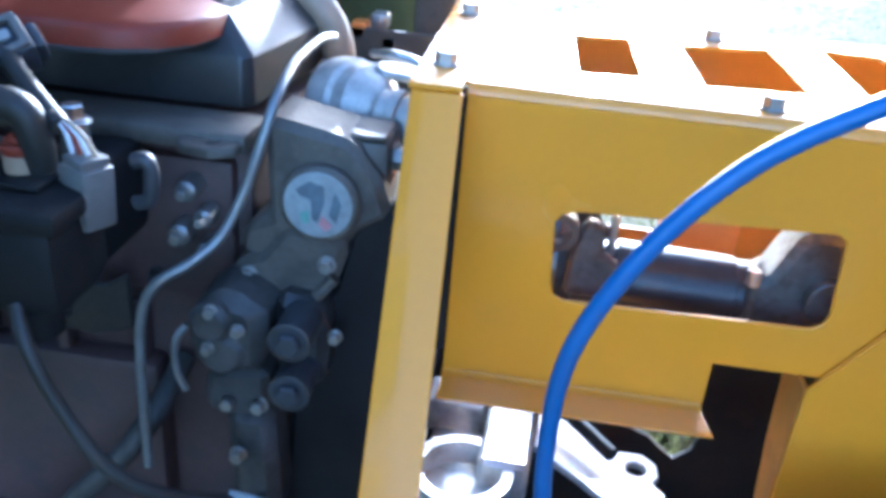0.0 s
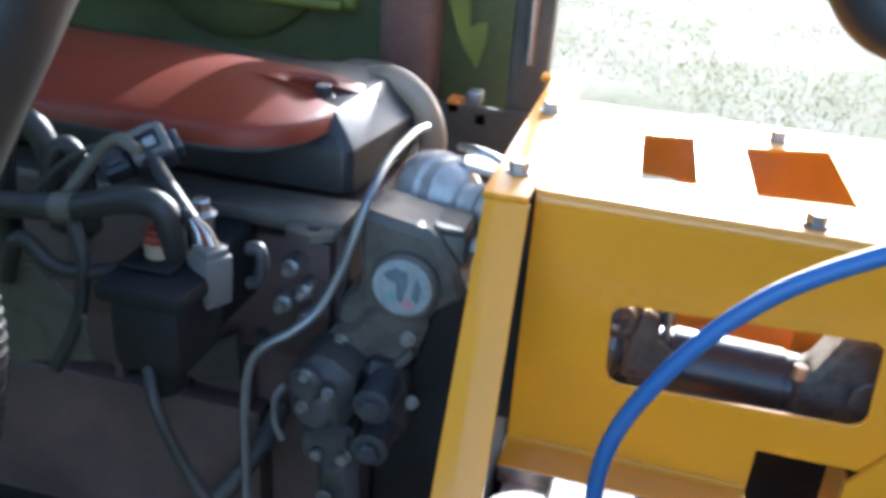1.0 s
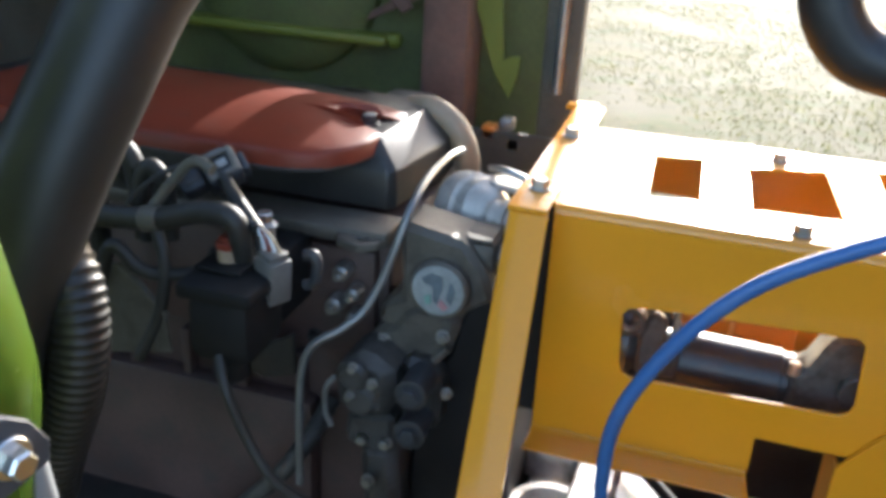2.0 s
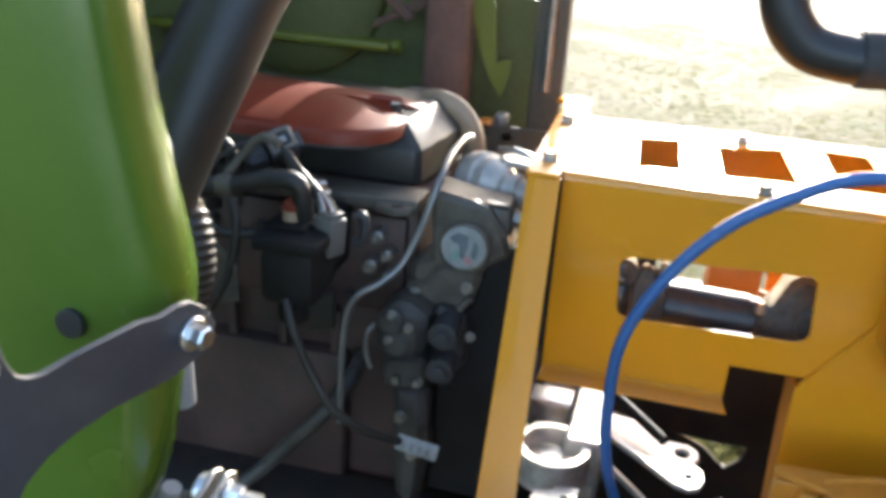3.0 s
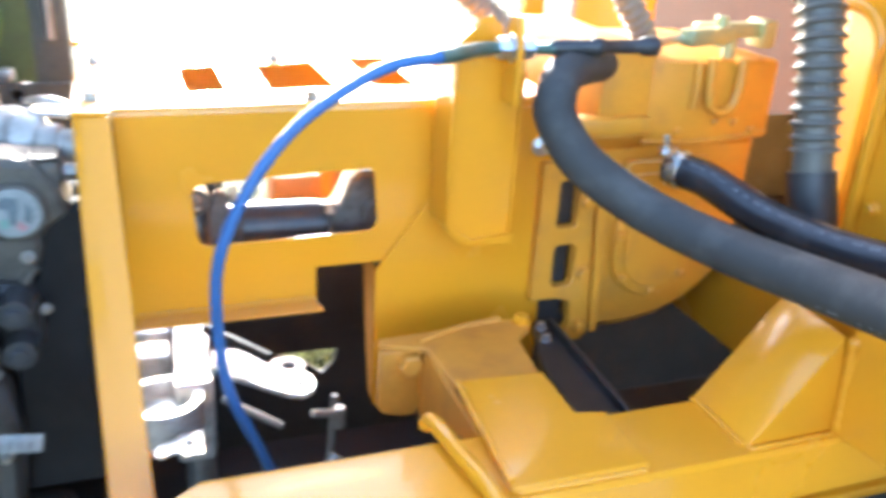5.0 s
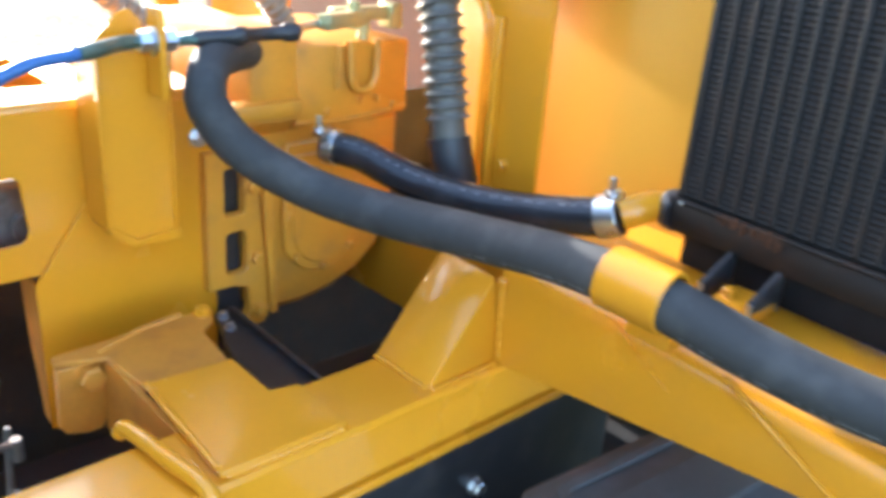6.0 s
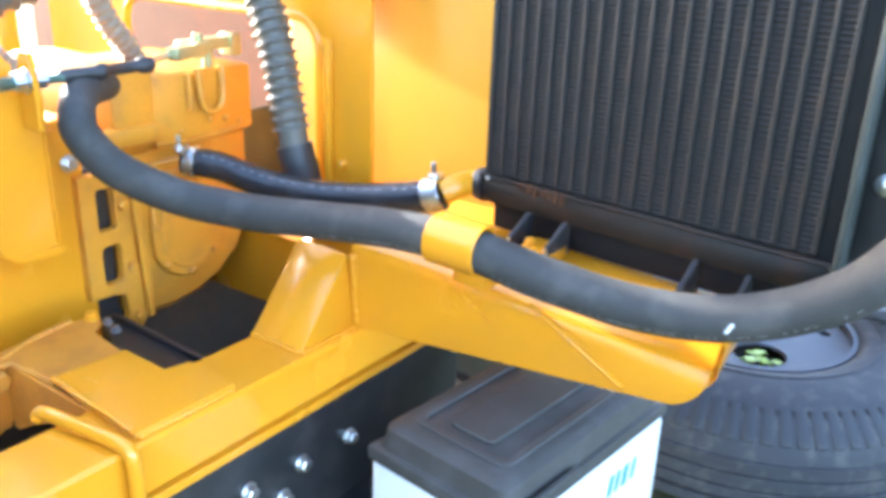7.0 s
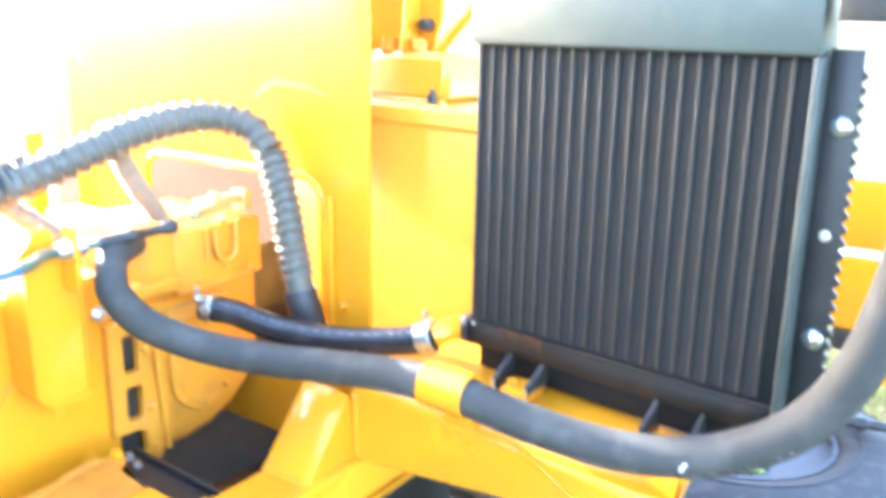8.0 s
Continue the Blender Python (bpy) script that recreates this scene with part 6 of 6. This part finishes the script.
part("plate", prism(1, 1.13, 1.14, [(-0.9, 0.34), (1.5, 0.34), (1.5, 0.80), (0.40, 0.80), (0.38, 0.765), (0.03, 0.765), (0.02, 0.80), (-0.9, 0.80)], [[(0.287, 0.549), (0.340, 0.546), (0.411, 0.546), (0.402, 0.516), (0.379, 0.495), (0.361, 0.508), (0.337, 0.530)]], 0.002), OILED_SHADE, backing)
part("step_plate", prism(1, 1.25, 1.256, [(0.02, 0.56), (0.75, 0.56), (0.75, 0.94), (0.44, 0.94), (0.42, 0.812), (0.02, 0.812)], off=0.001), YELLOW_DUST_SHADE, backing, "brownish yellow plate added to read as shade")
part("step_arm", box((0.60, 1.1405, 0.60), (0.63, 1.2495, 0.63), 0.002), HOOD_DARK, backing)
part("upper_plate", prism(1, 1.42, 1.426, [(0.20, 0.885), (0.42, 0.885), (0.44, 0.60), (0.80, 0.60), (0.80, 1.03), (0.20, 1.03)], off=0.001), YELLOW_DUST_SHADE, backing, "brownish yellow plate added to read as shade")
part("step_arm", box((0.70, 1.2565, 0.62), (0.73, 1.4195, 0.65), 0.002), HOOD_DARK, backing)
part("upper_plate", box((0.6405, 1.13, 0.8005), (1.5, 1.137, 0.99), 0.002), HOOD_DARK, backing)
part("flange", box((-0.9, 1.08, 0.79), (0.03, 1.129, 0.80), 0.002), HOOD_DARK, backing)
part("lower_pan", prism(2, 0.332, 0.3395, [(-0.9, 0.42), (1.55, 0.42), (1.55, 1.14), (-0.9, 1.14)], off=0.001), OILED_SHADE, backing)
part("upright", box((0.905, 1.46, 0.60), (0.955, 1.50, 1.31), 0.005), YELLOW, backing, "yellow upright post")
part("upright_foot", box((0.80, 1.4265, 0.60), (0.9545, 1.4595, 0.66), 0.003), YELLOW_DUST_SHADE, backing)
part("end_wall", prism(0, 1.55, 1.56, [(0.30, 0.30), (1.14, 0.30), (1.14, 0.75), (0.30, 0.75)], off=0.001), HOOD_DARK, backing)
rear = thing("rear_body", (2.3, 0.8, -0.1), "yellow rear side arm with an unseen wall shading the tyre", "body")
# Unseen wall added so that the lying tyre falls in shade.
part("shade_wall", box((1.62, 0.85, -0.05), (3.6, 0.87, 2.1), 0.003), YELLOW, rear)
part("foot", box((1.9, 0.80, -0.10), (2.0, 0.9, -0.05), 0.003), YELLOW, rear)
part("side_arm", box((1.97, -1.2, 1.085), (2.03, -0.20, 1.255), 0.01), YELLOW, rear, "yellow painted side arm")
part("side_arm_bar", box((1.955, -1.2, 0.885), (2.03, -0.20, 1.065), 0.008), YELLOW, rear)
part("arm_beam", box((1.98, -0.1995, 0.98), (2.03, 0.849, 1.08), 0.008), YELLOW, rear)
part("arm_rubber", box((1.95, -1.2, 0.83), (2.02, -0.235, 0.884), 0.008), BLACK, rear, "black strip under the arm")
part("draw_bar", prism(0, 1.97, 2.01, [(-0.30, 0.829), (-0.30, 0.775), (-1.2, 0.55), (-1.2, 0.62), (-0.36, 0.829)], off=0.004), YELLOW, rear)
# Out-of-view panel and post, added to cast shade on the suction hose.
shade_rig = thing("hose_shade_frame", (1.7, 2.4, -0.10), "unseen yellow frame on a post, added to shade the hose", "cab")
part("post", box((1.68, 2.37, -0.10), (1.78, 2.45, 2.6), 0.008), YELLOW, shade_rig)
part("side_panel", box((0.98, 2.40, 1.80), (1.6795, 2.43, 2.6), 0.006), YELLOW, shade_rig)


# ---- grass ----
rng = np.random.default_rng(5)


def blades(name, count, x0, x1, y0, y1, h0, h1, wide, label):
    x, y = rng.uniform(x0, x1, count), rng.uniform(y0, y1, count)
    clump = rng.normal(0, 0.03, (count, 2))
    h, a, lean = rng.uniform(h0, h1, count), rng.uniform(0, 2 * math.pi, count), rng.uniform(0.2, 1.1, count)
    dens = np.sin(x * 2.3 + 1.1 * np.sin(y * 1.7)) + np.sin(y * 2.9 + 1.3 * np.sin(x * 2.1)) + rng.normal(0, 0.7, count)
    x, y = x + clump[:, 0], y + clump[:, 1]
    keep = (np.hypot(x - TX, y - TYY) > 0.7) & (dens > -0.6)
    x, y, h, a, lean = x[keep], y[keep], h[keep], a[keep], lean[keep]
    n = len(x)
    c, s = np.cos(a), np.sin(a)
    base1 = np.stack([x - wide * s, y + wide * c, np.full(n, -0.1)], 1)
    base2 = np.stack([x + wide * s, y - wide * c, np.full(n, -0.1)], 1)
    mid1 = np.stack([x - wide * 0.8 * s + c * h * lean * 0.3, y + wide * 0.8 * c + s * h * lean * 0.3, -0.1 + h * 0.6], 1)
    mid2 = np.stack([x + wide * 0.8 * s + c * h * lean * 0.3, y - wide * 0.8 * c + s * h * lean * 0.3, -0.1 + h * 0.6], 1)
    tip = np.stack([x + c * h * lean, y + s * h * lean, -0.1 + h], 1)
    verts = np.stack([base1, base2, mid2, mid1, tip], 1).reshape(-1, 3)
    faces = []
    for k in range(n):
        o = 5 * k
        faces += [(o, o + 1, o + 2, o + 3), (o + 3, o + 2, o + 4)]
    me = bpy.data.meshes.new(name)
    me.from_pydata(verts.tolist(), [], faces)
    me.materials.append(GRASS)
    tagged(new(name, me), label, "grass", kind="stuff")


blades("grass", 90000, -4.5, 9.0, 1.35, 13.0, 0.008, 0.022, 0.0045, "short sunlit green and straw-coloured grass")
blades("grass", 20000, 1.1, 5.0, -2.6, 2.4, 0.03, 0.08, 0.004, "short green grass round the lying tyre")
blades("grass", 16000, -0.6, 1.8, 1.5, 2.9, 0.03, 0.07, 0.004, "tufts of green grass beside the machine")
